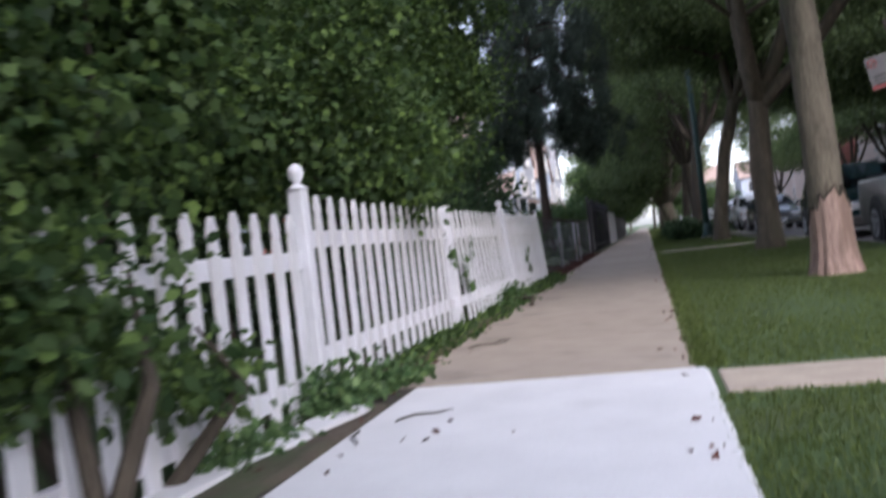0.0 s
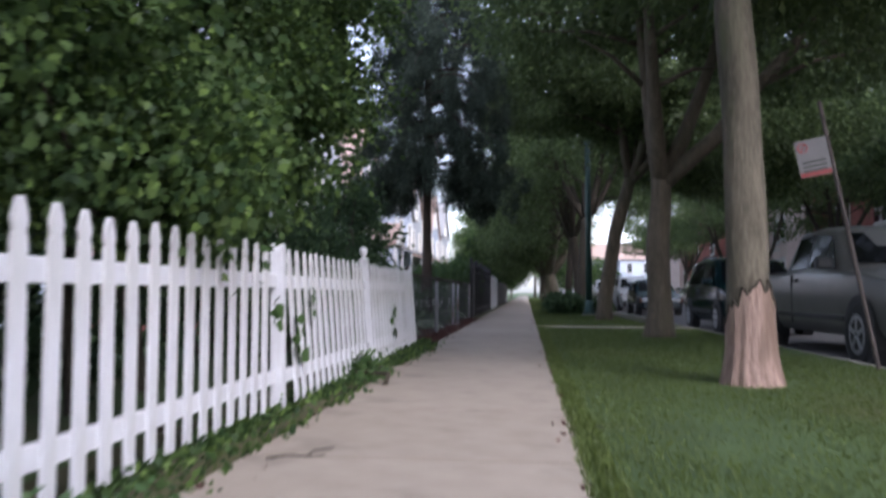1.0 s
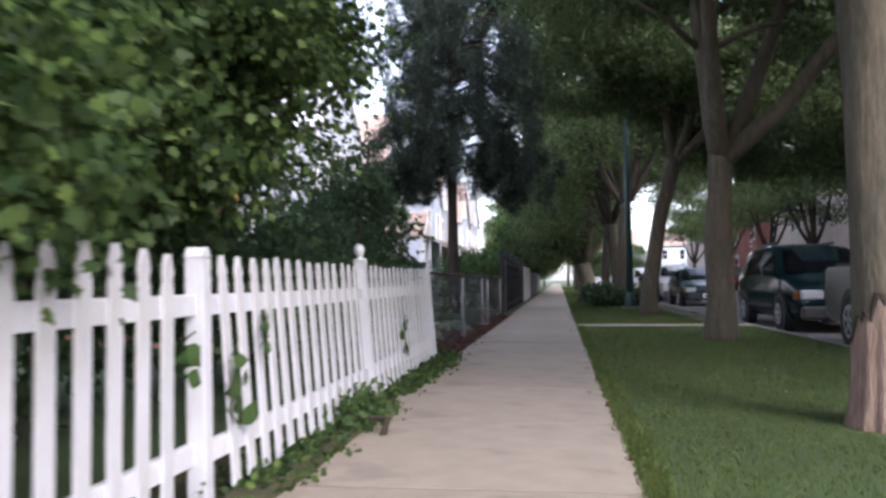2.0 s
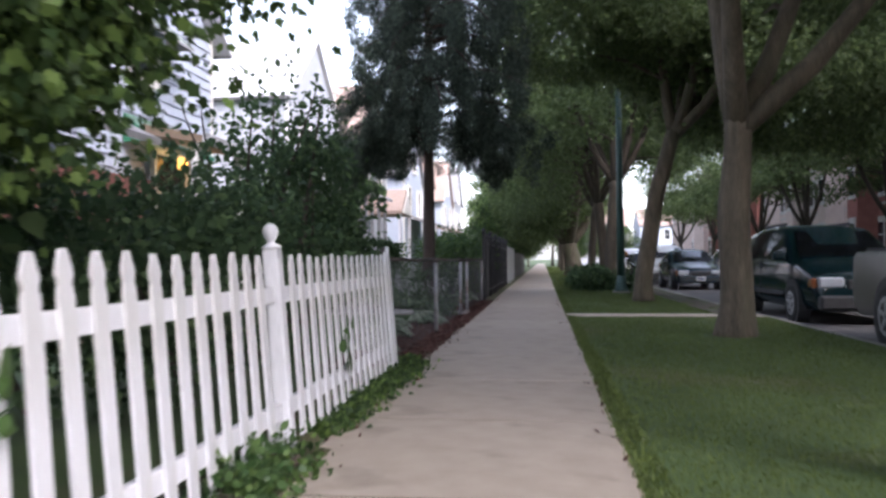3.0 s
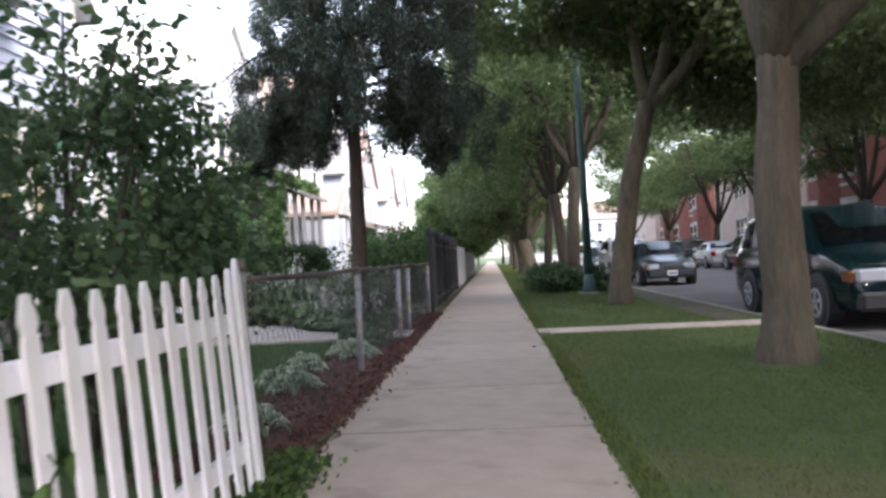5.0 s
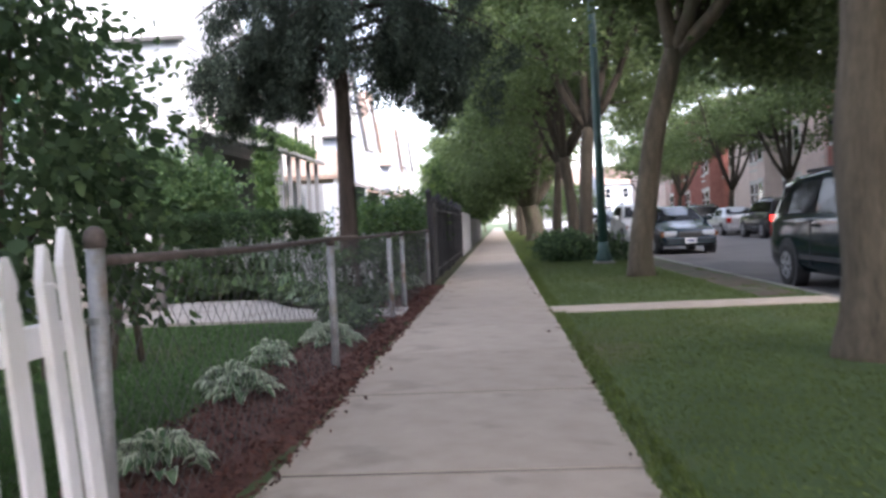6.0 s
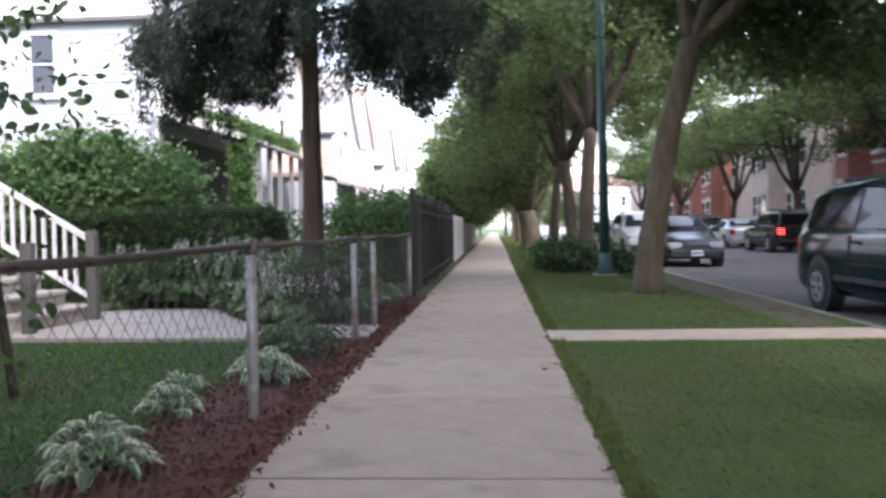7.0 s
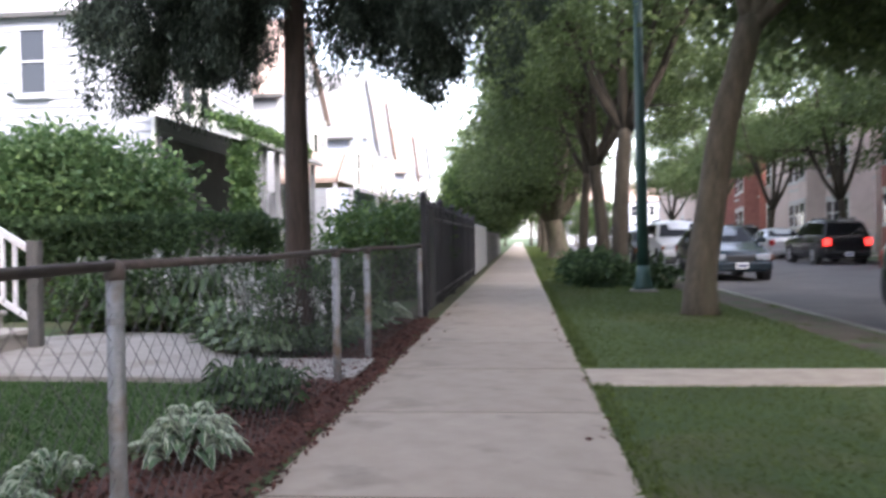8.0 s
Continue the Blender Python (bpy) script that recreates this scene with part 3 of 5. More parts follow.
# ---- trees ----
def street_tree(name, x, y, r, fork, lean, blobs, clumps, per, size, seed, bark, leaf, label, height=9.0, clump=0.35, limbs=5, sides=18, crown_cut=-0.07, ways=(), stout=0.62):
    rnd = random.Random(seed)
    tree = thing(name, pose(x, y, 0), label, "tree", "street trees on the verge")
    b = bmesh.new()
    pts, rad = [], []
    steps = 16
    for i in range(steps + 1):
        z = -0.1 + (fork + 0.1) * i / steps
        pts.append((lean[0] * (max(z, 0) / fork) ** 1.6 + 0.04 * noise.noise(Vector((seed, z, 0))), lean[1] * (max(z, 0) / fork) ** 1.6, z))
        flare = 1 + 0.32 * math.exp(-max(z, 0) / 0.16) + 0.12 * math.exp(-max(z, 0) / 0.9)
        rad.append(r * flare * (1 - 0.16 * z / fork))
    tube(b, pts, rad, sides, 0.16, seed)
    part("trunk", b, bark, tree, smooth=True)
    top = Vector(pts[-1])
    for k in range(limbs):
        b = bmesh.new()
        a = 2 * math.pi * (k + rnd.uniform(-0.25, 0.25)) / limbs + seed
        up = height - fork
        lp, lr = [], []
        reach = rnd.uniform(0.8, 1.9) if k else 0.3
        if k < len(ways):
            a, reach = radians(ways[k][0]), ways[k][1]
        for i in range(8):
            s = i / 7
            lp.append((top.x + math.cos(a) * reach * s ** 0.8 * up * 0.3, top.y + math.sin(a) * reach * s ** 0.8 * up * 0.3, top.z - 0.12 + up * s * rnd.uniform(0.85, 0.95)))
            lr.append(r * (stout if k else max(0.75, stout)) * (1 - 0.85 * s))
        tube(b, lp, lr, 9, 0.12, seed + k)
        for q in range(4):
            i = 2 + q
            s0 = Vector(lp[i])
            aa = a + rnd.uniform(-1.6, 1.6)
            tip = s0 + Vector((math.cos(aa), math.sin(aa), rnd.uniform(0.1, 0.7))) * rnd.uniform(1.2, 2.4)
            tube(b, [s0, s0.lerp(tip, 0.5) + Vector((0, 0, 0.12)), tip], [lr[i] * 0.5, lr[i] * 0.32, 0.012], 6, 0.1, seed + q)
        part("limb", b, bark, tree, smooth=True)
    p, o = cloud(blobs, round(clumps * 0.66), round(per * 1.5), clump * 1.05, seed, flat=0.45, noise_cut=crown_cut, noise_scale=0.8)
    leaf_mesh("crown", p, o, size, leaf, tree, 0.35, seed=seed)
    return tree


CROWN = [((0, 0, 7.6), (3.6, 3.8, 2.4)), ((3.0, 0.4, 6.8), (2.6, 3.2, 1.5)), ((-1.8, 1.2, 6.4), (2.0, 2.2, 1.0)), ((1.6, -1.0, 6.4), (2.2, 2.2, 1.0)), ((-0.5, -2.0, 6.5), (2.0, 2.0, 1.0)), ((3.6, -1.6, 5.9), (2.0, 2.2, 0.9))]
AIRY = [((0, 0, 8.4), (3.5, 3.8, 2.6)), ((-1.9, 1.0, 6.6), (1.9, 2.0, 1.0)), ((1.8, -1.0, 6.6), (2.0, 2.0, 1.0)), ((0.4, 2.4, 6.0), (1.6, 1.6, 0.7)), ((2.9, 1.2, 6.0), (2.2, 2.4, 1.1)), ((-2.2, -1.6, 5.4), (1.2, 1.6, 0.8))]
HIGH_CROWN = [((0, 0, 9.4), (4.3, 4.6, 3.2)), ((-1.8, 1.2, 6.6), (2.0, 2.4, 1.1)), ((1.6, -1.0, 6.4), (2.0, 2.2, 1.0)), ((0.4, 2.4, 5.7), (1.8, 1.8, 0.9)), ((-2.6, -1.4, 5.3), (1.8, 2.0, 0.8)), ((-0.4, -2.6, 4.6), (1.2, 1.2, 0.5))]
FORKED = [((0.5, 0.4, 7.6), (3.6, 3.6, 2.4)), ((3.2, -0.4, 6.6), (2.4, 2.8, 1.6)), ((-1.6, 1.4, 6.4), (1.9, 2.2, 1.1)), ((3.0, 1.8, 5.6), (2.0, 2.0, 1.1)), ((-0.5, -1.8, 6.2), (2.0, 2.0, 1.1))]
t1 = street_tree("street_tree", 2.36, 8.15, 0.166, 4.6, (-0.16, 0.2), [((0, 0.8, 7.4), (3.6, 3.4, 2.6)), ((3.2, 1.6, 5.8), (2.6, 2.8, 1.7)), ((1.0, 2.4, 5.2), (2.4, 2.2, 1.2)), ((-1.5, 1.5, 5.6), (2.0, 2.2, 1.2)), ((3.4, 3.6, 5.0), (2.2, 2.2, 1.3)), ((4.4, 0.2, 5.0), (1.8, 2.4, 1.2)), ((-0.2, -2.4, 5.6), (2.8, 2.6, 1.2)), ((0.4, 0.3, 5.0), (2.0, 1.6, 0.8))], 5400, 16, 0.14, 3, BARK, LEAF_TREE, "grey-barked street tree with bark stripped from its base", 9.5)
# the stripped base: a shell of bare wood just outside the trunk
b = bmesh.new()
steps, around = 14, 34
grid = []
for j in range(steps + 1):
    row = []
    for i in range(around + 1):
        a = radians(-200 + 215 * i / around)
        top_z = 0.86 + 0.16 * noise.noise(Vector((i * 0.45, 3, 1))) - 0.75 * abs(i / around - 0.55) ** 1.3
        z = top_z * j / steps - 0.02
        r = 0.166 * (1 + 0.32 * math.exp(-max(z, 0) / 0.16) + 0.12 * math.exp(-max(z, 0) / 0.9)) * (1.09 + 0.1 * noise.noise(Vector((i * 0.5, z * 1.2, 4))) + 0.04 * noise.noise(Vector((i * 1.3, z * 2.5, 9)))) * (0.97 if i in (0, around) or j == steps else 1.0)
        row.append(b.verts.new((r * math.cos(a) - 0.005 * z, r * math.sin(a) + 0.01 * z, z)))
    grid.append(row)
for j in range(steps):
    for i in range(around):
        b.faces.new((grid[j][i], grid[j][i + 1], grid[j + 1][i + 1], grid[j + 1][i]))
lip = [tuple(v.co * 1.0) for v in grid[-1]]
wood = part("bare_wood", b, BARE_WOOD, t1, "pinkish bare wood where the bark is stripped", smooth=True)
part("bark_lip", tube(bmesh.new(), lip, [0.012 + 0.009 * abs(noise.noise(Vector((i * 0.7, 0, 0)))) for i in range(len(lip))], 6), DARK_BARK, t1, "dark torn edge of bark")
t2 = street_tree("street_tree", 2.76, 15.58, 0.205, 2.75, (0.05, 0.05), FORKED, 3500, 16, 0.14, 5, BROWN_BARK, LEAF_TREE, "sturdy dark street tree forking low above the grass", 9.0, limbs=5, ways=((170, 0.3), (15, 1.05), (-8, 2.3), (100, 0.9), (250, 0.8)), stout=0.74)
t3 = street_tree("street_tree", 2.66, 24.5, 0.2, 4.0, (0.75, 0.1), CROWN + [((3.9, -2.4, 4.9), (2.4, 2.2, 0.9)), ((3.2, 0.5, 5.6), (2.6, 2.6, 1.1)), ((1.6, 1.6, 5.8), (2.0, 2.0, 0.9)), ((4.6, -1.0, 5.4), (2.4, 2.4, 1.1)), ((2.3, 1.4, 4.4), (1.6, 1.9, 0.6)), ((4.3, 0.8, 4.1), (1.9, 2.2, 0.7)), ((3.6, 3.4, 4.6), (2.2, 2.0, 0.9))], 6200, 16, 0.15, 8, BROWN_BARK, LEAF_TREE, "leaning street tree with a smooth grey-brown trunk", 9.0, ways=((190, 0.4), (-35, 2.4), (60, 1.2)), stout=0.7)
street_tree("street_tree", 2.95, 40, 0.22, 3.4, (-0.3, 0), AIRY + [((-3.1, 0, 8.2), (1.2, 2.2, 2.2)), ((-3.2, 0.5, 5.6), (1.1, 2.0, 1.8)), ((-2.7, 1.0, 3.7), (1.2, 2.0, 0.9))], 3000, 14, 0.16, 9, DARK_BARK, LEAF_TREE, "street tree with dark trunk in a row", 9.5, limbs=6, crown_cut=0.0)
t5 = street_tree("street_tree", 2.75, 46.5, 0.2, 3.6, (0.2, 0), AIRY, 1450, 14, 0.18, 10, DARK_BARK, LEAF_TREE, "street tree with dark trunk in a row", 9.5, limbs=6, crown_cut=0.0)
street_tree("street_tree", 2.2, 54, 0.5, 1.9, (-0.35, 0), [((-1.5, 0, 5.4), (3.6, 4, 2.8)), ((-2.6, -2, 3.6), (1.8, 2.4, 1.6)), ((0, 0, 8), (3.5, 4, 2.5)), ((-2.4, 6, 3.2), (1.6, 3.4, 1.9))], 2200, 14, 0.22, 12, BARK, LEAF_TREE, "old broad tree with a thick flared trunk, many limbs", 10.0, limbs=7)
for i, (x, y) in enumerate(((2.6, 33.0), (2.4, 64), (2.0, 73), (2.6, 84), (2.2, 97), (2.6, 112), (1.8, 128))):
    copy_thing(t5, pose(x, y, 0, 0, 0, 67 * i + 30))
# across the street
far_tree = street_tree("far_street_tree", 15.0, 24, 0.19, 2.6, (0.2, 0.1), HIGH_CROWN, 1350, 14, 0.22, 21, DARK_BARK, LEAF_TREE, "street tree across the road before brick buildings", 10.5, crown_cut=-0.0)
for i, (x, y) in enumerate(((14.8, 33), (15.1, 41.5), (14.9, 52), (15.2, 28.5), (15, 64), (14.8, 78), (15, 95), (15, 14))):
    copy_thing(far_tree, pose(x, y, 0, 0, 0, 71 * i + 15))
# trees closing the end of the street, and unseen ones added behind the camera to block sky
for i, (x, y) in enumerate(((-3.0, 96), (-2.8, 110), (-6, 122), (8, 150), (-9, 150), (3.5, -7), (15, 2), (3, -16), (-6, -9))):
    copy_thing(far_tree, pose(x, y, 0, 0, 0, 53 * i))

low_tree = street_tree("garden_tree", -2.3, 62, 0.14, 1.6, (0.1, 0), [((0, 0, 3.4), (2.0, 3.2, 2.2)), ((0.3, 1.5, 2.2), (1.4, 2.4, 1.2)), ((0.4, -1.5, 4.6), (2.2, 2.6, 1.5))], 900, 14, 0.2, 25, BARK, LEAF_SHRUB, "light green garden tree leaning over the pavement", 5.0)
for i, (x, y) in enumerate(((-2.0, 70), (-2.5, 79), (-2.0, 89), (-1.6, 118), (4.4, 130), (7.5, 122), (11.5, 128))):
    copy_thing(low_tree, pose(x, y, 0, 0, 0, 47 * i + 20))

# spruce in the yard: a bare lower trunk, then drooping limbs hung with dense dark tassels
spruce = thing("spruce_tree", pose(-1.9, 21.0, 0), "dark spruce with a bare trunk and drooping branches", "tree")
b = bmesh.new()
tube(b, [(0.04 * noise.noise(Vector((i, 2, 3))), 0, -0.1 + 10.5 * i / 14) for i in range(15)], [0.128 * (1 + 0.35 * math.exp(-i * 1.1)) * (1 - 0.055 * i) for i in range(15)], 16, 0.15, 4)
part("trunk", b, SPRUCE_BARK, spruce, smooth=True)
srnd = random.Random(14)
sg_ = np.random.default_rng(15)
pts, outs = [], []


def spruce_limb(z, azimuth, length, fall, full):
    """One limb that sags towards its tip, with hanging tassels along it."""
    way = Vector((math.cos(azimuth), math.sin(azimuth), 0))
    across = Vector((-way.y, way.x, 0))
    line = [way * length * (i / 7) + Vector((0, 0, z + 0.3 * math.sin(i / 7 * 2.2) - fall * (i / 7) ** 2)) for i in range(8)]
    part("limb", tube(bmesh.new(), line, [0.04 * (1 - 0.9 * i / 7) + 0.004 for i in range(8)], 5), SPRUCE_BARK, spruce)
    for k in range(full):
        u = 0.28 + 0.74 * (k + srnd.random()) / full
        q = line[min(6, int(u * 7))].lerp(line[min(7, int(u * 7) + 1)], u * 7 % 1)
        q = q + across * srnd.gauss(0, 0.2 * (0.5 + u))
        hang = srnd.uniform(0.3, 0.95)
        n_ = 400
        d = sg_.normal(0, 1, (n_, 3)) * [0.11, 0.11, 0.05]
        drop = sg_.random(n_) ** 0.8
        d *= (1.05 - 0.55 * drop)[:, None]
        d[:, 2] -= drop * hang
        pts.append(np.array(q) + d)
        outs.append(d * [2.0, 2.0, 0.0] + np.array([way.x * 0.3, way.y * 0.3, -0.75]))


for z, azimuth, length, fall, full in ((3.55, 176, 1.75, 0.95, 30), (3.7, 205, 1.95, 0.75, 32), (3.35, 150, 1.5, 0.5, 14), (3.4, 222, 1.0, 0.35, 10), (3.5, 8, 1.6, 0.85, 28), (3.75, -22, 2.0, 0.7, 30), (3.6, 32, 1.6, 0.4, 14), (3.8, 250, 1.2, 0.3, 10), (3.9, 100, 1.7, 0.5, 12)):
    spruce_limb(z, radians(azimuth), length, fall, full)
for k in range(58):
    z = 4.05 + 6.0 * (k / 58) ** 1.05
    spruce_limb(z, 2.39996 * k + srnd.uniform(-0.3, 0.3), (2.25 - 0.17 * (z - 4.0)) * srnd.uniform(0.7, 1.08) * (1 + 0.14 * math.cos(2.39996 * k)), srnd.uniform(0.45, 0.95), 11)
leaf_mesh("needles", np.concatenate(pts), np.concatenate(outs), 0.07, NEEDLES, spruce, 0.5, 0.26, seed=15)


# ---- shrubs ----
def shrub(name, blobs, clumps, per, size, seed, mat, label, category="shrub", clump=0.2, stems=6, cut=-0.2, kind="", droop=0.35, scale=1.3, lobed=False):
    base = Vector((sum(c[0] for c, _ in blobs) / len(blobs), sum(c[1] for c, _ in blobs) / len(blobs), 0))
    ob = thing(name, Matrix.Translation(base), label, category, kind=kind)
    rnd = random.Random(seed)
    for k in range(stems):
        c, r = blobs[k % len(blobs)]
        foot = Vector((c[0], c[1], 0)) * 0.75 + base * 0.25 - base + Vector((rnd.uniform(-0.3, 0.3), rnd.uniform(-0.3, 0.3), -0.1))
        tip = Vector(c) - base + Vector((rnd.uniform(-0.5, 0.5) * r[0], rnd.uniform(-0.5, 0.5) * r[1], 0.4 * r[2]))
        mid = foot.lerp(tip, 0.5) + Vector((rnd.uniform(-0.2, 0.2), rnd.uniform(-0.2, 0.2), 0.1))
        part("stem", tube(bmesh.new(), [foot, mid, tip], [0.035, 0.024, 0.006], 6), DARK_BARK, ob)
    p, o = cloud([((c[0] - base.x, c[1] - base.y, c[2]), r) for c, r in blobs], clumps, per, clump, seed, noise_cut=cut, noise_scale=scale)
    p[:, 2] = np.maximum(p[:, 2], 0.04)
    leaf_mesh("foliage", p, o, size, mat, ob, droop, 0.85 if lobed else 0.62, seed=seed, oval=True, lobed=lobed)
    return ob


shrub("overhanging_shrub", [((-2.2, 4.4, 2.5), (1.35, 2.0, 1.45)), ((-2.3, 6.8, 2.6), (1.3, 1.7, 1.5)), ((-2.4, 5.5, 3.9), (1.5, 2.6, 1.1)), ((-1.55, 4.7, 1.65), (0.75, 1.4, 0.75)), ((-2.3, 7.6, 2.5), (1.1, 1.0, 1.3)), ((-2.0, 8.1, 3.8), (0.8, 0.9, 0.8)), ((-1.95, 9.3, 3.55), (0.55, 0.7, 0.6)), ((-2.2, 7.5, 4.6), (1.3, 2.2, 0.9)), ((-1.07, 4.95, 1.3), (0.34, 0.85, 0.36)), ((-1.4, 7.0, 2.0), (0.55, 1.1, 0.7)), ((-1.12, 8.2, 2.9), (0.5, 0.95, 0.72)), ((-1.5, 8.9, 3.2), (0.6, 0.75, 0.75))],
      7200, 25, 0.056, 31, LEAF_SHRUB, "large leafy green shrub hanging over a white fence", clump=0.14, stems=4, scale=1.7, cut=-0.02, droop=0.7, lobed=True)
shrub("near_shrub", [((-1.9, 1.6, 2.4), (1.15, 1.8, 1.3)), ((-1.4, 1.75, 1.5), (0.6, 0.8, 0.65)), ((-1.8, -0.6, 2.2), (1.2, 1.4, 1.5)), ((-1.2, 1.3, 1.2), (0.3, 0.8, 0.3))],
      3000, 24, 0.056, 32, LEAF_SHRUB, "dense green bush growing through a white fence", clump=0.13, stems=8, cut=-0.06, scale=1.7, droop=0.6, lobed=True)
shrub("dark_shrub", [((-2.2, 11.2, 0.9), (0.85, 1.3, 0.68)), ((-2.2, 13.2, 1.45), (0.62, 1.0, 0.9)), ((-3.2, 10.4, 0.9), (1.0, 1.4, 0.68)), ((-2.2, 13.5, 2.15), (0.38, 0.5, 0.4)), ((-2.2, 9.6, 0.85), (0.8, 1.2, 0.62)), ((-2.4, 14.0, 1.15), (0.6, 0.8, 0.8)), ((-2.9, 9.3, 1.0), (0.8, 0.9, 0.55))],
      1600, 13, 0.076, 33, LEAF_DARK, "dark green leafy shrub behind a white picket fence", clump=0.17, stems=10, cut=0.06, scale=1.9, droop=0.6)
shrub("backing_hedge", [((-3.4, 3.0, 1.4), (1.2, 3.5, 1.5)), ((-3.6, 7.5, 1.2), (1.2, 2.5, 1.3))], 900, 14, 0.14, 38, LEAF_DARK, "dark hedge mass behind the white fence", "hedge", clump=0.3)
shrub("bright_bush", [((-6.9, 25.4, 1.8), (1.3, 1.2, 1.05)), ((-6.1, 25.8, 1.75), (1.0, 1.1, 1.0)), ((-7.8, 25.2, 1.6), (1.2, 1.2, 0.95)), ((-6.6, 25.5, 0.8), (1.5, 1.0, 0.7)), ((-5.4, 25.6, 1.5), (0.6, 0.7, 0.6)), ((-7.2, 25.3, 2.5), (0.5, 0.5, 0.35)), ((-6.2, 25.6, 2.45), (0.4, 0.5, 0.35))], 2300, 16, 0.1, 34, LEAF_LIGHT, "bright yellow-green bush with feathery sprays before a house", "bush", clump=0.2, cut=-0.08, scale=2.2)
shrub("tall_shrub", [((-2.75, 12.5, 2.25), (0.8, 0.8, 0.55)), ((-2.2, 13.0, 2.6), (0.6, 0.6, 0.3)), ((-3.0, 11.8, 1.7), (0.6, 0.7, 0.5))], 64, 9, 0.09, 40, LEAF_DARK, "tall loose shrub with broad leaves on thin stems", clump=0.17, stems=8, cut=-0.1, droop=0.5)
shrub("slender_shrub", [((-2.9, 16.4, 2.15), (0.6, 1.1, 0.75)), ((-3.3, 15.8, 2.4), (0.6, 0.9, 0.7))], 70, 9, 0.09, 39, LEAF_DARK, "slender shrub with loose dark leaves on thin stems", clump=0.2, stems=9, cut=-0.1)
shrub("fence_bush", [((-0.93, 1.25, 0.62), (0.2, 0.5, 0.3)), ((-0.95, 0.5, 0.68), (0.22, 0.55, 0.3)), ((-0.92, 1.75, 0.45), (0.12, 0.3, 0.2))], 420, 12, 0.055, 37, LEAF_SHRUB, "leafy green bush pushing through the white pickets", clump=0.07, stems=4, cut=-0.1, scale=2.4)


# ---- hedges and yard planting ----
def hedge(name, x0, x1, y0, y1, z1, count, size, mat, seed, label):
    g = np.random.default_rng(seed)
    ob = thing(name, pose((x0 + x1) / 2, (y0 + y1) / 2, 0), label, "hedge")
    # a solid dark box stands in for the shaded inside of the hedge
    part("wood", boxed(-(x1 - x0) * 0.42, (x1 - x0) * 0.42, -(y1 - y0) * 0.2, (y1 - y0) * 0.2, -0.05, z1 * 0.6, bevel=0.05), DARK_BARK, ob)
    p = g.uniform(-0.5, 0.5, (count, 3))
    k = g.integers(0, 3, count)
    for axis in range(3):
        sel = k == axis
        p[sel, axis] = np.sign(p[sel, axis]) * g.normal(0.5, 0.035, sel.sum())
    p *= [x1 - x0, y1 - y0, z1]
    p[:, 2] = np.abs(p[:, 2] + z1 / 2 + 0.02)
    leaf_mesh("foliage", p, g.normal(0, 0.6, (count, 3)), size, mat, ob, 0, seed=seed)
    return ob


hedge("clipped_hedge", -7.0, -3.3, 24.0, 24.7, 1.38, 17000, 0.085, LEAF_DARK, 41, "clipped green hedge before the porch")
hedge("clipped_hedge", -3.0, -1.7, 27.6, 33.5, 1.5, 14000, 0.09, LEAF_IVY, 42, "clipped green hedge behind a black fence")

def clump_plant(name, x, y, leaves, length, seed, mat, label, flowers=0, width=0.35, height=0.3, spread=0.0):
    rnd = random.Random(seed)
    ob = thing(name, pose(x, y, 0.02), label, "plant", "border plants along the fence")
    b = bmesh.new()
    for i in range(leaves):
        a = rnd.uniform(0, 2 * math.pi)
        ln = length * rnd.uniform(0.6, 1.1)
        rise = height * rnd.uniform(0.5, 1.1)
        w = ln * width * 0.5
        d, s = Vector((math.cos(a), math.sin(a), 0)), Vector((-math.sin(a), math.cos(a), 0))
        foot = d * spread * rnd.random() ** 0.7 + Vector((0, 0, height * 0.8 * (1 - rnd.random()) if spread else 0))
        mid = [(0.0, 0.1), (0.35, 0.75), (0.65, 1.0), (0.9, 0.6), (1.0, 0.02)]
        rows = []
        for t, ww in mid:
            c = foot + d * ln * t + Vector((0, 0, rise * math.sin(min(1, t * 1.15) * 2.4) + 0.01))
            rows.append([b.verts.new(c - s * w * ww), b.verts.new(c - Vector((0, 0, 0.012))), b.verts.new(c + s * w * ww)])
        for r0, r1 in zip(rows, rows[1:]):
            for k in range(2):
                b.faces.new((r0[k], r0[k + 1], r1[k + 1], r1[k]))
    part("foliage", b, mat, ob, smooth=True)
    if flowers:
        pts = []
        sb = bmesh.new()
        for i in range(flowers):
            a, q = rnd.uniform(0, 6.28), rnd.uniform(0, length * 0.6)
            top = Vector((math.cos(a) * q, math.sin(a) * q, rnd.uniform(0.3, 0.5) + height * 0.7))
            tube(sb, [(top.x * 0.5, top.y * 0.5, 0), top], [0.004, 0.003], 4)
            for k in range(9):
                pts.append((top.x + rnd.gauss(0, 0.015), top.y + rnd.gauss(0, 0.015), top.z - 0.025 * k))
        part("stalk_tuft", sb, LEAF_DARK, ob)
        leaf_mesh("blossom", np.array(pts), np.random.default_rng(seed).normal(0, 1, (len(pts), 3)), 0.055, FLOWERS, ob, 0, 0.7, seed=seed)
    return ob


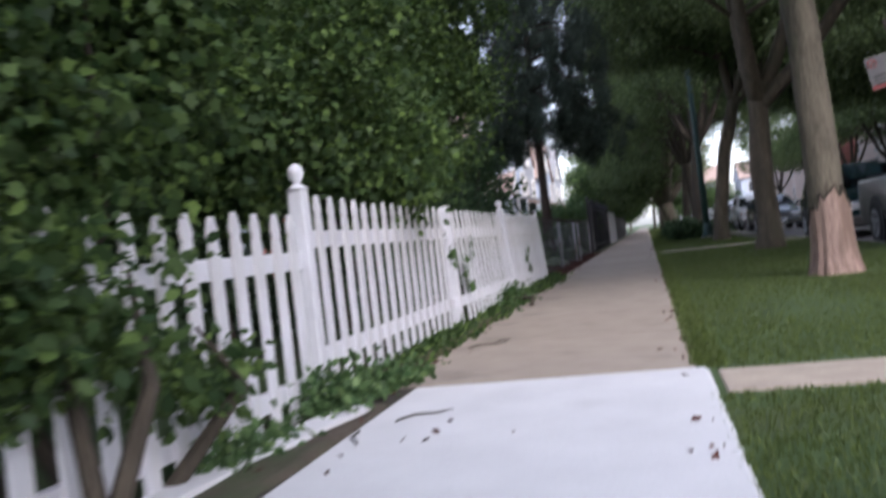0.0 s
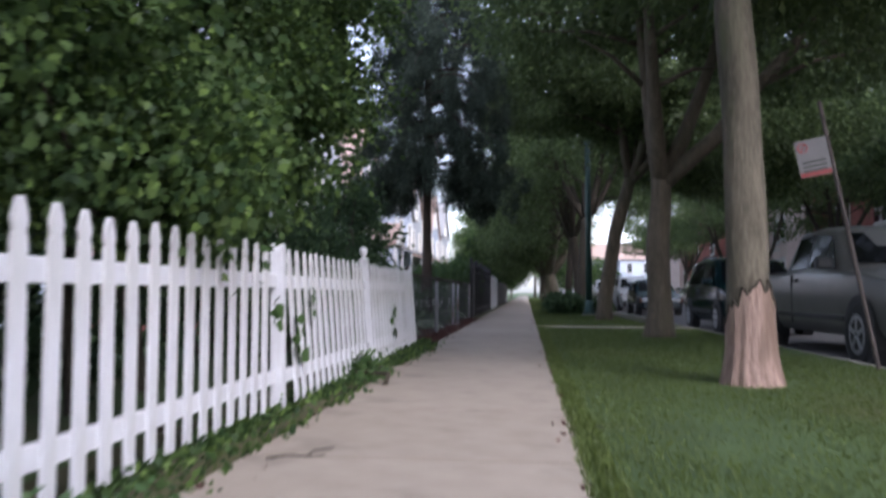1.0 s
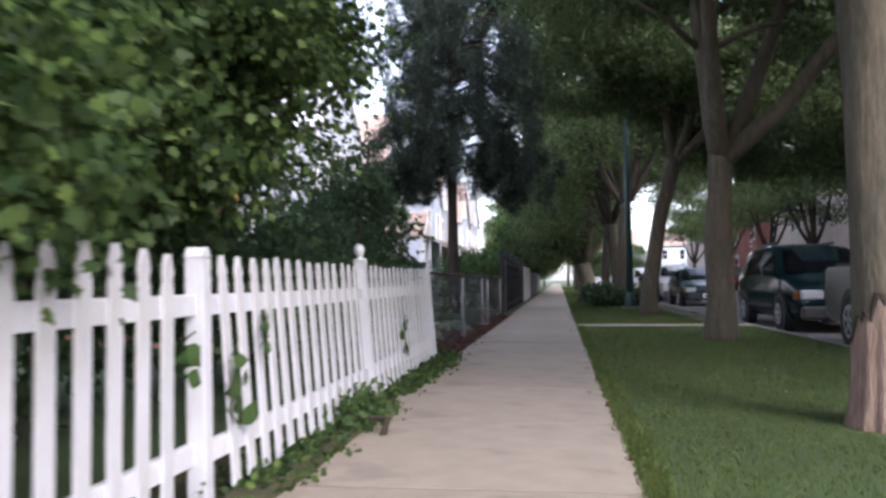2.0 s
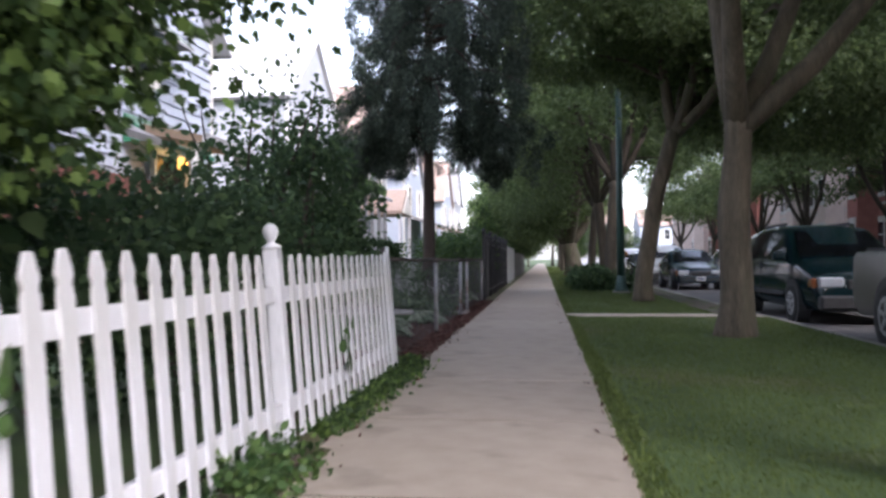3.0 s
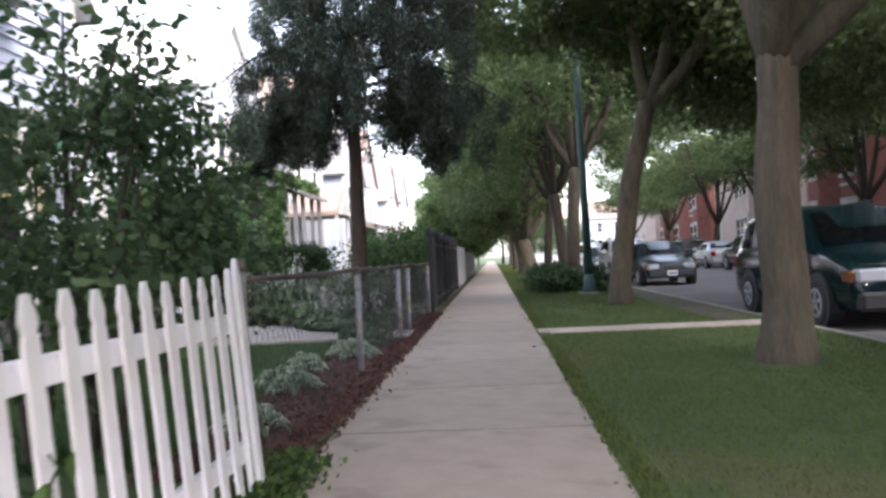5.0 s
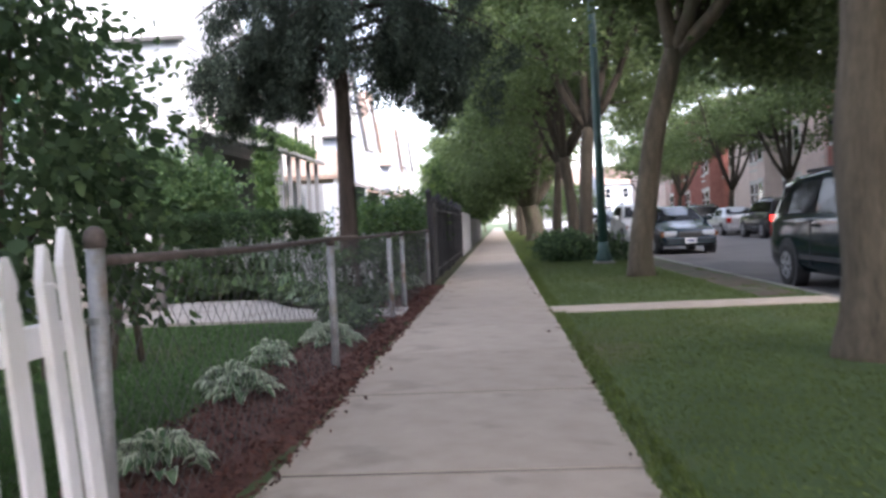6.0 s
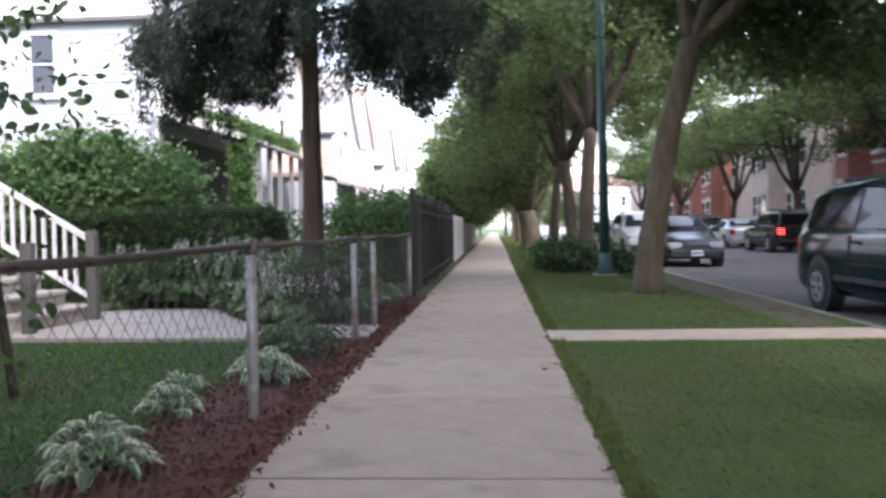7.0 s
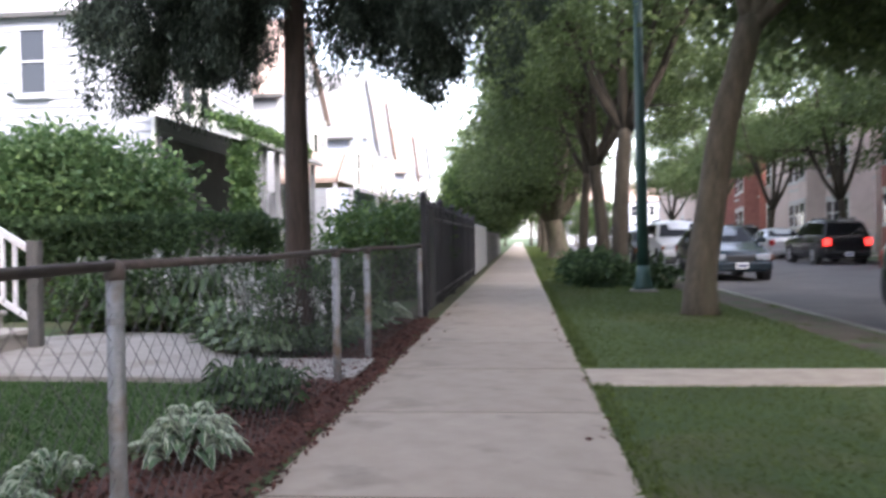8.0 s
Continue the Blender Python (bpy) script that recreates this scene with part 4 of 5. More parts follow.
def hosta(x, y, leaves, length, seed):
    """A mound of broad arching leaves, each with a pale rim."""
    rnd = random.Random(seed)
    ob = thing("variegated_hosta", pose(x, y, 0.015), "low hosta with pale-edged green leaves in mulch", "plant", "border plants along the fence")
    green, rim = bmesh.new(), bmesh.new()
    for i in range(leaves):
        a = rnd.uniform(0, 2 * math.pi)
        tier = rnd.random()
        ln = length * rnd.uniform(0.7, 1.1)
        w = ln * 0.27
        d, sd = Vector((math.cos(a), math.sin(a), 0)), Vector((-math.sin(a), math.cos(a), 0))
        foot = d * length * 1.15 * tier
        rise, tip = length * (1.15 - 0.75 * tier), length * rnd.uniform(0.1, 0.5)
        rows = []
        for t, ww in ((0.0, 0.12), (0.25, 0.8), (0.5, 1.0), (0.75, 0.72), (0.92, 0.3), (1.0, 0.02)):
            c = foot + d * ln * t + Vector((0, 0, rise * (0.55 + 0.75 * math.sin(t * 2.0)) - (tip + 0.1 * length) * t * t))
            c.z = max(c.z, 0.012)
            curl = Vector((0, 0, 0.03 * ww * length / 0.2))
            rows.append((c - sd * w * ww + curl, c - sd * w * ww * 0.66 + curl * 0.4, c, c + sd * w * ww * 0.66 + curl * 0.4, c + sd * w * ww + curl))
        for bm_, cols in ((rim, (0, 1)), (green, (1, 2, 3)), (rim, (3, 4))):
            grid = [[bm_.verts.new(r[k]) for k in cols] for r in rows]
            for r0, r1 in zip(grid, grid[1:]):
                for k in range(len(cols) - 1):
                    bm_.faces.new((r0[k], r0[k + 1], r1[k + 1], r1[k]))
    part("foliage", green, LEAF_HOSTA, ob, smooth=True)
    part("leaf_rims", rim, LEAF_RIM, ob, "cream-white leaf edges", smooth=True)
    return ob


prnd = random.Random(77)
for i, (x, y, n_, ln) in enumerate(((-1.38, 13.15, 85, 0.135), (-1.5, 14.75, 90, 0.135), (-1.72, 15.15, 60, 0.13), (-1.36, 16.95, 105, 0.15), (-1.5, 17.35, 60, 0.135), (-1.66, 15.95, 50, 0.12), (-1.8, 16.5, 36, 0.11), (-1.62, 22.9, 50, 0.2), (-1.5, 23.6, 44, 0.2))):
    hosta(x, y, n_, ln, 100 + i)
for i in range(150):
    x, y = prnd.uniform(-4.5, -1.6), prnd.uniform(20.3, 23.9)
    if y < 22.5 and x < -2.0 - 0.62 * (y - 20.0):
        y = prnd.uniform(22.5, 23.9)
    clump_plant("garden_plant", x, y, 34, prnd.uniform(0.35, 0.6), 200 + i, (LEAF_GREY, LEAF_IVY, LEAF_LIGHT, LEAF_GREY)[i % 4], "leafy border plant with pale flower spikes" if i % 2 else "leafy green border plant", 3 if i % 2 else 0, 0.2 if i % 2 else 0.35, 0.4 if y > 22 else 0.2)
for i, (x, y) in enumerate(((-1.36, 18.05), (-1.55, 18.45), (-1.55, 20.5), (-1.7, 21.0), (-1.6, 21.7))):
    clump_plant("broad_leaf_plant", x, y, 120, 0.17, 500 + i, LEAF_DARK, "dark green leafy plant beside a chain fence", 0, 0.36, 0.15, 0.22)
for i in range(46):
    x, y = prnd.uniform(-5.2, -1.6), prnd.uniform(22.6, 23.9)
    if i % 3 == 0:
        x, y = prnd.uniform(-2.6, -1.5), prnd.uniform(20.9, 22.6)
    clump_plant("flower_spike_plant", x, y, 26, prnd.uniform(0.3, 0.5), 900 + i, LEAF_GREY, "tall grey-green plant with pale flower spikes", 4, 0.16, 0.7 if i % 3 else 0.3)
for i in range(15):
    x, y = prnd.uniform(-5.0, -2.0), prnd.uniform(22.4, 23.9)
    shrub("border_bush", [((x, y, 0.36), (0.36, 0.32, 0.4)), ((x + 0.3, y + 0.1, 0.26), (0.3, 0.3, 0.3))], 85, 12, 0.075, 700 + i, (LEAF_IVY, LEAF_DARK, LEAF_LIGHT, LEAF_DARK, LEAF_IVY)[i % 5], "bushy green perennial in a flower border", "plant", clump=0.1, stems=3, cut=-0.3)
shrub("flowering_shrub", [((-1.75, 20.9, 0.42), (0.45, 0.75, 0.42)), ((-1.7, 22.2, 0.45), (0.4, 0.7, 0.42))], 260, 12, 0.07, 51, LEAF_DARK, "dark leafy shrub behind a chain fence", clump=0.09)
shrub("rose_bush", [((-2.2, 27.0, 1.1), (0.8, 1.0, 0.7)), ((-1.8, 29.0, 1.25), (0.7, 1.0, 0.7)), ((-3.4, 27.6, 0.85), (0.9, 0.9, 0.6))], 560, 12, 0.085, 52, LEAF_IVY, "loose green bush beside a black fence", clump=0.16)
shrub("verge_shrub", [((2.05, 31.0, 0.32), (0.75, 0.8, 0.36)), ((1.8, 32.2, 0.35), (0.6, 0.8, 0.4)), ((3.0, 30.6, 0.3), (0.6, 0.7, 0.34))], 420, 12, 0.12, 53, LEAF_DARK, "low dark bush round a lamp post", clump=0.12)
shrub("fence_base_shrub", [((-0.9, 7.7, 0.06), (0.1, 0.4, 0.11)), ((-0.9, 8.2, 0.06), (0.09, 0.35, 0.11))], 130, 12, 0.048, 54, LEAF_IVY, "small bright weed bush at a fence foot", clump=0.07, stems=3)
shrub("fence_weeds", [((-0.88, 2.75, 0.06), (0.08, 0.16, 0.13)), ((-0.8, 3.3, 0.02), (0.1, 0.4, 0.04)), ((-0.93, 2.2, 0.03), (0.08, 0.4, 0.06))], 130, 12, 0.05, 55, LEAF_LIGHT, "yellow-green weeds at the foot of the fence", clump=0.07, stems=0)
g = np.random.default_rng(9)
n = 9000
p = np.column_stack([g.normal(-0.9, 0.085, n), 12.3 - 8.6 * g.random(n) ** 1.3, np.abs(g.normal(0.02, 0.035, n)) + 0.01])
p = p[np.array([noise.noise(Vector((0, q[1] * 1.4, 2))) > -0.25 for q in p])]
ivy = tagged(leaf_mesh("ivy_strip", p, np.tile([0.4, 0, 0.6], (len(p), 1)), 0.048, LEAF_SHRUB, None, 0, 0.7, seed=19), "low ivy creeping along the fence foot", "ivy", kind="stuff")


def vine(y, z0, z1, leaves, seed):
    rnd = random.Random(seed)
    ob = thing("vine", pose(FX + 0.03, y, z0), "green vine with broad leaves climbing the white fence", "vine", "vines on the fence")
    h = z1 - z0
    line = [(0.01, 0.06 * math.sin(i * 1.3 + seed), h * i / 8) for i in range(9)]
    part("stem", tube(bmesh.new(), line, [0.004] * 9, 5), LEAF_DARK, ob)
    for i in range(leaves):
        s = (i + 0.5) / leaves
        q = Vector(line[min(8, int(s * 8))])
        b = bmesh.new()
        a = rnd.uniform(-0.9, 0.9) + (1.5 if i % 2 else -1.5)
        sz = rnd.uniform(0.045, 0.075)
        o = [(0, 0), (0.5, 0.35), (0.62, 0.8), (0.3, 1.3), (0, 1.75), (-0.3, 1.3), (-0.62, 0.8), (-0.5, 0.35)]
        vs = [b.verts.new((0.015 + 0.25 * abs(u) * sz, u * sz, v * sz)) for u, v in o]
        cen = b.verts.new((0.03, 0, sz * 0.8))
        for k in range(8):
            b.faces.new((vs[k], vs[(k + 1) % 8], cen))
        bmesh.ops.transform(b, matrix=Matrix.Translation(q) @ Euler((a, 0, rnd.uniform(-0.5, 0.5))).to_matrix().to_4x4(), verts=b.verts)
        part("leaf", b, LEAF_IVY, ob)
    return ob


vine(6.15, 0.3, 0.62, 7, 2)
vine(5.72, 0.55, 0.72, 3, 3)
vine(6.5, 0.6, 0.74, 3, 4)
vine(9.98, 0.28, 0.62, 7, 5)


# ---- houses ----
def gable_house(name, x0, x1, y0, y1, eave, ridge, siding, roof, label, boards_front=True, boards_south=True, ridge_along="x", over=0.16):
    """Front towards +x; the ridge runs along x (gable to the street) or along y."""
    ob = thing(name, pose(0, 0, 0), label, "house", "houses along the street")
    part("wall", boxed(x0 + 0.03, x1 - 0.03, y0 + 0.03, y1 - 0.03, -0.2, eave), siding, ob)
    b = bmesh.new()
    ym, xm = (y0 + y1) / 2, (x0 + x1) / 2
    if ridge_along == "x":
        prism(b, [(y0 + 0.03, eave - 0.01), (y1 - 0.03, eave - 0.01), (ym, ridge - 0.1)], x1 - x0 - 0.06, "x", x0 + 0.03)
        part("gable", b, siding, ob)
        b = bmesh.new()
        sl = (ridge - eave) / (ym - y0)
        o = [(y0 - over, eave - over * sl), (ym, ridge), (y1 + over, eave - over * sl), (y1 + over, eave - over * sl + 0.1), (ym, ridge + 0.11), (y0 - over, eave - over * sl + 0.1)]
        prism(b, o, x1 - x0 + 2 * over, "x", x0 - over)
    else:
        prism(b, [(x0 + 0.03, eave - 0.01), (x1 - 0.03, eave - 0.01), (xm, ridge - 0.1)], y1 - y0 - 0.06, "y", y0 + 0.03)
        part("gable", b, siding, ob)
        b = bmesh.new()
        sl = (ridge - eave) / (x1 - xm)
        o = [(x0 - over, eave - over * sl), (xm, ridge), (x1 + over, eave - over * sl), (x1 + over, eave - over * sl + 0.16), (xm, ridge + 0.18), (x0 - over, eave - over * sl + 0.16)]
        prism(b, o, y1 - y0 + 2 * over, "y", y0 - over)
    rf = part("roof", b, roof, ob)
    for yy in ((y0 - over - 0.05, y1 + over + 0.05) if ridge_along == "x" else ()):
        part("gutter", boxed(x0 - over, x1 + over, yy - 0.06, yy + 0.06, eave - over * sl - 0.04, eave - over * sl + 0.09, bevel=0.02), DARK_AND_SHADE, rf)
    mesh_f = mesh_s = None
    z, k = 0.5, 0
    while z < eave - 0.1:
        if boards_front:
            if mesh_f is None:
                q = part("siding_board", prism(bmesh.new(), [(0.0, 0), (0.036, 0.0), (0.008, 0.198), (0, 0.198)], y1 - y0, "y", y0), siding, ob)
                mesh_f = q.data
            else:
                q = new("siding_board", mesh_f)
                q.parent = ob
            q.location = (x1 - 0.03, 0, z)
        if boards_south:
            if mesh_s is None:
                q = part("siding_board", prism(bmesh.new(), [(0.0, 0), (-0.04, 0.0), (-0.008, 0.198), (0, 0.198)], x1 - x0, "x", x0), siding, ob)
                mesh_s = q.data
            else:
                q = new("siding_board", mesh_s)
                q.parent = ob
            q.location = (0, y0 + 0.03, z)
        z += 0.2
    for xx, yy in ((x1, y0), (x1, y1)):
        part("corner_board", boxed(xx - 0.08, xx + 0.012, yy - 0.05, yy + 0.05, 0.2, eave - 0.02), TRIM, ob)
    return ob


def window(parent, face, at, a0, a1, z0, z1, trim=TRIM, depth=0.09):
    """A sash window proud of a wall: face 'x' looks towards +x, 'y' towards -y; a0..a1 along the wall."""
    def b3(a, b, za, zb, d0, d1, bevel=0.0):
        return boxed(at + d0, at + d1, a, b, za, zb, bevel=bevel) if face == "x" else boxed(a, b, at - d1, at - d0, za, zb, bevel=bevel)
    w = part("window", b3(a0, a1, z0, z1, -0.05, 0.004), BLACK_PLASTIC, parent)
    t = 0.09
    for q in ((a0 - t, a0, z0 - t, z1 + t), (a1, a1 + t, z0 - t, z1 + t), (a0, a1, z1, z1 + t)):
        part("frame", b3(*q, -0.02, depth), trim, w)
    part("sill", b3(a0 - t - 0.03, a1 + t + 0.03, z0 - t - 0.02, z0, -0.02, depth + 0.05), trim, w)
    zm = (z0 + z1) / 2
    for za, zb, d in ((z0, zm, 0.02), (zm, z1, 0.035)):
        part("pane", b3(a0 + 0.03, a1 - 0.03, za + 0.04, zb - 0.02, d, d + 0.012), PANE, w)
        part("sash", b3(a0, a1, za, za + 0.045, d - 0.01, d + 0.03), trim, w)
        part("sash", b3(a0, a0 + 0.04, za, zb, d - 0.01, d + 0.025), trim, w)
        part("sash", b3(a1 - 0.04, a1, za, zb, d - 0.01, d + 0.025), trim, w)
    return w


def awning(parent, x, y0, y1, z, drop, reach, mat, name="awning", slat_mat=None):
    b = bmesh.new()
    prism(b, [(x, z), (x + reach, z - drop), (x + reach, z - drop - 0.05), (x, z - 0.03)], y1 - y0, "y", y0)
    a = part(name, b, mat, parent)
    for ye in (y0 - 0.012, y1 - 0.012):
        part("end_panel", prism(bmesh.new(), [(x, z - 0.01), (x + reach - 0.01, z - drop - 0.02), (x, z - drop - 0.02)], 0.024, "y", ye), mat, a)
    slat = None
    for i in range(int((y1 - y0) / 0.12)):
        if slat is None:
            slat = part("slat", prism(bmesh.new(), [(x, z + 0.003), (x + reach, z - drop + 0.003), (x + reach, z - drop + 0.025), (x, z + 0.025)], 0.06, "y", 0), slat_mat or mat, a)
            q = slat
        else:
            q = new("slat", slat.data)
            q.parent = a
        q.location = (0, y0 + 0.03 + 0.12 * i, 0)
    return a


HA = gable_house("house", -16, -6.5, 13.9, 21.25, 5.6, 8.9, SIDING_BLUE, PALE_ROOF, "pale blue sided house with green awnings and lit porch", boards_south=False, over=0.3)
window(HA, "x", -6.5, 17.8, 18.65, 4.1, 4.85)
awning(HA, -6.46, 17.55, 19.05, 5.32, 0.5, 0.55, GREY_TRIM, slat_mat=AWNING_WHITE)
for k in range(12):
    zb = 5.5 + 0.2 * k
    half = 3.6 * (8.8 - zb - 0.2) / 3.3
    part("siding_board", prism(bmesh.new(), [(-6.53, zb), (-6.494, zb), (-6.522, zb + 0.198), (-6.53, zb + 0.198)], 2 * half, "y", 17.575 - half), SIDING_BLUE, HA)
window(HA, "x", -6.5, 15.2, 16.1, 4.1, 5.05)
awning(HA, -6.46, 17.5, 20.1, 3.42, 0.45, 0.5, GREEN_AWNING, slat_mat=AWNING_GREEN)
window(HA, "x", -6.5, 18.6, 19.9, 1.5, 2.9)
porch = part("porch_roof", prism(bmesh.new(), [(-5.9, 3.15), (-4.9, 2.95), (-4.9, 2.83), (-5.9, 3.0)], 2.2, "y", 17.0), SOFFIT, HA)
part("porch_fascia", boxed(-4.9, -4.84, 17.0, 19.2, 2.82, 2.98), GREY_TRIM, HA)
part("lower_roof", prism(bmesh.new(), [(-6.45, 3.45), (-4.8, 2.65), (-4.8, 2.55), (-6.45, 3.3)], 2.4, "y", 13.0), GREY_ROOF, HA)
part("brick_base", boxed(-6.47, -5.0, 13.6, 15.6, -0.1, 2.1), RED_BRICK, HA)
part("porch_floor", boxed(-6.47, -6.0, 17.0, 19.6, -0.1, 1.0), DARK_AND_SHADE, HA)
for y in (17.1, 18.9):
    part("porch_post", boxed(-5.1, -4.98, y - 0.06, y + 0.06, 0.0, 2.85, bevel=0.01), TRIM, HA)
lamp = thing("porch_lamp", pose(-6.3, 19.2, 2.77), "glowing yellow porch lamp on a house wall", "lamp")
part("bracket", boxed(-0.14, -0.02, -0.04, 0.04, -0.05, 0.1), BLACK_IRON, lamp)
part("globe", lathe(bmesh.new(), [(0.03, -0.1), (0.09, -0.05), (0.11, 0.02), (0.08, 0.09), (0.03, 0.12)], 12, (0.06, 0, 0)), PORCH_GLOW, lamp, smooth=True)
pl = new("porch_light", bpy.data.lights.new("porch_light", "POINT"))
pl.data.energy, pl.data.color, pl.data.shadow_soft_size = 4, (1.0, 0.65, 0.3), 0.1
pl.location = (-6.08, 19.2, 2.75)

# steps with a white rail
steps = thing("porch_steps", pose(0, 0, 0), "concrete porch steps with white painted railings", "steps")
for i in range(5):
    x = -4.72 - 0.3 * i
    st = part("step", boxed(x - 0.34 - (1.0 if i == 4 else 0), x, 19.75, 21.1, -0.08 if i == 0 else 0.18 * i + 0.001, 0.18 * (i + 1), bevel=0.008), PALE_WALK, steps)
    part("tread", boxed(x - 0.32 - (1.0 if i == 4 else 0), x + 0.03, 19.72, 21.13, 0.18 * (i + 1) + 0.002, 0.18 * (i + 1) + 0.05, bevel=0.008), STEP_TOP, steps)
part("newel_post", boxed(-4.72, -4.6, 19.62, 19.74, -0.05, 1.0, bevel=0.01), DARK_AND_SHADE, steps)
for y in (21.05,):
    b = bmesh.new()
    rail = part("handrail", prism(b, [(-4.7, 1.0), (-6.2, 1.92), (-6.2, 1.99), (-4.7, 1.07)], 0.07, "y", y - 0.035), WHITE_PAINT, steps)
    part("bottom_rail", prism(bmesh.new(), [(-4.7, 0.3), (-6.2, 1.2), (-6.2, 1.26), (-4.7, 0.36)], 0.05, "y", y - 0.025), WHITE_PAINT, steps)
    for i in range(10):
        x = -4.85 - 0.13 * i
        z = 0.35 + 0.6 * (-4.7 - x)
        part("baluster", boxed(x - 0.02, x + 0.02, y - 0.018, y + 0.018, z, z + 0.68), WHITE_PAINT, steps)
    part("newel_post", boxed(-4.7, -4.58, y - 0.06, y + 0.06, -0.05, 1.12, bevel=0.01), DARK_AND_SHADE, steps)

HB = gable_house("house", -19, -8.1, 31.6, 38.6, 6.5, 9.2, SIDING_WHITE, PALE_ROOF, "white sided two-storey house with an ivy-covered porch", boards_front=True, over=0.12)
window(HB, "y", 31.6, -11.35, -10.7, 4.6, 6.1, SIDING_WHITE)
window(HB, "y", 31.6, -14.2, -13.5, 4.45, 6.05, SIDING_WHITE)
for y in (33.0, 34.2):
    window(HB, "x", -8.1, y, y + 0.75, 4.3, 5.9)
PX = -5.9
pr = part("porch_roof", prism(bmesh.new(), [(-8.07, 4.25), (PX, 3.55), (PX, 3.4), (-8.07, 4.1)], 7.2, "y", 31.2), GREY_ROOF, HB)
part("porch_fascia", prism(bmesh.new(), [(-8.06, 4.3), (PX + 0.02, 3.6), (PX + 0.02, 3.34), (-8.06, 4.02)], 0.06, "y", 31.13), TRIM, HB)
part("porch_gutter", boxed(PX, PX + 0.09, 31.15, 38.45, 3.38, 3.5, bevel=0.02), GREY_TRIM, HB)
# dark floor and back sheet: shade under the porch roof put into colour
part("porch_floor", boxed(-8.07, PX - 0.1, 31.4, 38.3, -0.1, 0.75), DARK_AND_SHADE, HB)
part("porch_shade_back", boxed(-8.06, -8.0, 31.7, 38.4, 0.76, 3.55), DARK_AND_SHADE, HB)
for y in (31.5, 33.0, 33.35, 34.5, 35.6, 37.0, 38.2):
    part("porch_post", boxed(PX - 0.25, PX - 0.12, y - 0.07, y + 0.07, 0.76, 3.42, bevel=0.012), PORCH_GREY, HB)
part("porch_rail", boxed(PX - 0.22, PX - 0.15, 31.5, 38.2, 1.5, 1.58), GREY_TRIM, HB)
g = np.random.default_rng(61)
n = 15000
yy = g.uniform(31.0, 37.0, n)
xx = PX + 0.12 - np.abs(g.normal(0, 0.55, n))
zz = 3.55 + (PX - xx) * 0.33 + g.normal(0.1, 0.1, n)
hang = g.random(n) < 0.42
yy[hang] = 31.2 + np.abs(g.normal(0, 0.45, hang.sum()))
xx[hang] = PX + g.normal(-0.1, 0.12, hang.sum())
zz[hang] = g.uniform(0.9, 3.6, hang.sum())
tagged(leaf_mesh("porch_ivy", np.column_stack([xx, yy, zz]), g.normal(0, 0.5, (n, 3)), 0.11, LEAF_IVY, None, 0.4, 0.7, seed=62), "green ivy covering a porch roof and post", "ivy", kind="stuff")

HC = gable_house("house", -19, -7.6, 40.0, 46.6, 6.0, 9.2, SIDING_WHITE, ROOF, "white gabled house with a brown-roofed entry porch")
window(HC, "x", -7.6, 41.2, 42.0, 3.6, 5.2)
window(HC, "x", -7.6, 44.2, 45.0, 3.6, 5.2)
window(HC, "x", -7.6, 42.8, 43.6, 6.5, 7.6)
prism_porch = bmesh.new()
prism(prism_porch, [(39.4, 2.95), (42.2, 2.95), (42.2, 3.1), (40.8, 4.1), (39.4, 3.1)], 1.9, "x", -7.5)
part("porch_roof", prism_porch, ROOF, HC)
part("porch_gable", prism(bmesh.new(), [(39.6, 3.0), (42.0, 3.0), (40.8, 3.9)], 0.05, "x", -5.59), TRIM, HC)
for y in (39.55, 42.05):
    part("porch_post", boxed(-5.75, -5.62, y - 0.06, y + 0.06, -0.05, 2.96, bevel=0.01), WHITE_PAINT, HC)
for i, (x, y, eave, ridge, sid, rf, lab) in enumerate(((-7.0, 48.6, 5.6, 8.9, SIDING_BLUE, GREY_ROOF, "pale blue gabled house farther along the street"), (-7.4, 57.0, 6.2, 9.4, SIDING_WHITE, ROOF, "white gabled house with a reddish brown roof"),
        (-7.0, 65.5, 5.4, 8.6, SIDING_BLUE, ROOF, "pale gabled house beyond other houses"), (-7.2, 76, 6, 9.2, SIDING_WHITE, GREY_ROOF, "white house far along the street"))):
    H = gable_house("house", -18, x, y, y + 6.6, eave, ridge, sid, rf, lab, boards_front=False, boards_south=False)
    for a in (1.0, 4.6):
        window(H, "x", x, y + a, y + a + 0.9, 3.5, 5.0)
    window(H, "x", x, y + 2.9, y + 3.7, 6.0, 7.1)
    window(H, "y", y, -9.4, -8.6, 3.4, 4.9)
    part("porch_roof", prism(bmesh.new(), [(x - 0.05, 3.5), (x + 1.7, 2.95), (x + 1.7, 2.85), (x - 0.05, 3.3)], 5.4, "y", y + 0.6), rf, H)
    for a in (0.8, 5.8):
        part("porch_post", boxed(x + 1.5, x + 1.62, y + a - 0.06, y + a + 0.06, -0.1, 2.9), TRIM, H)


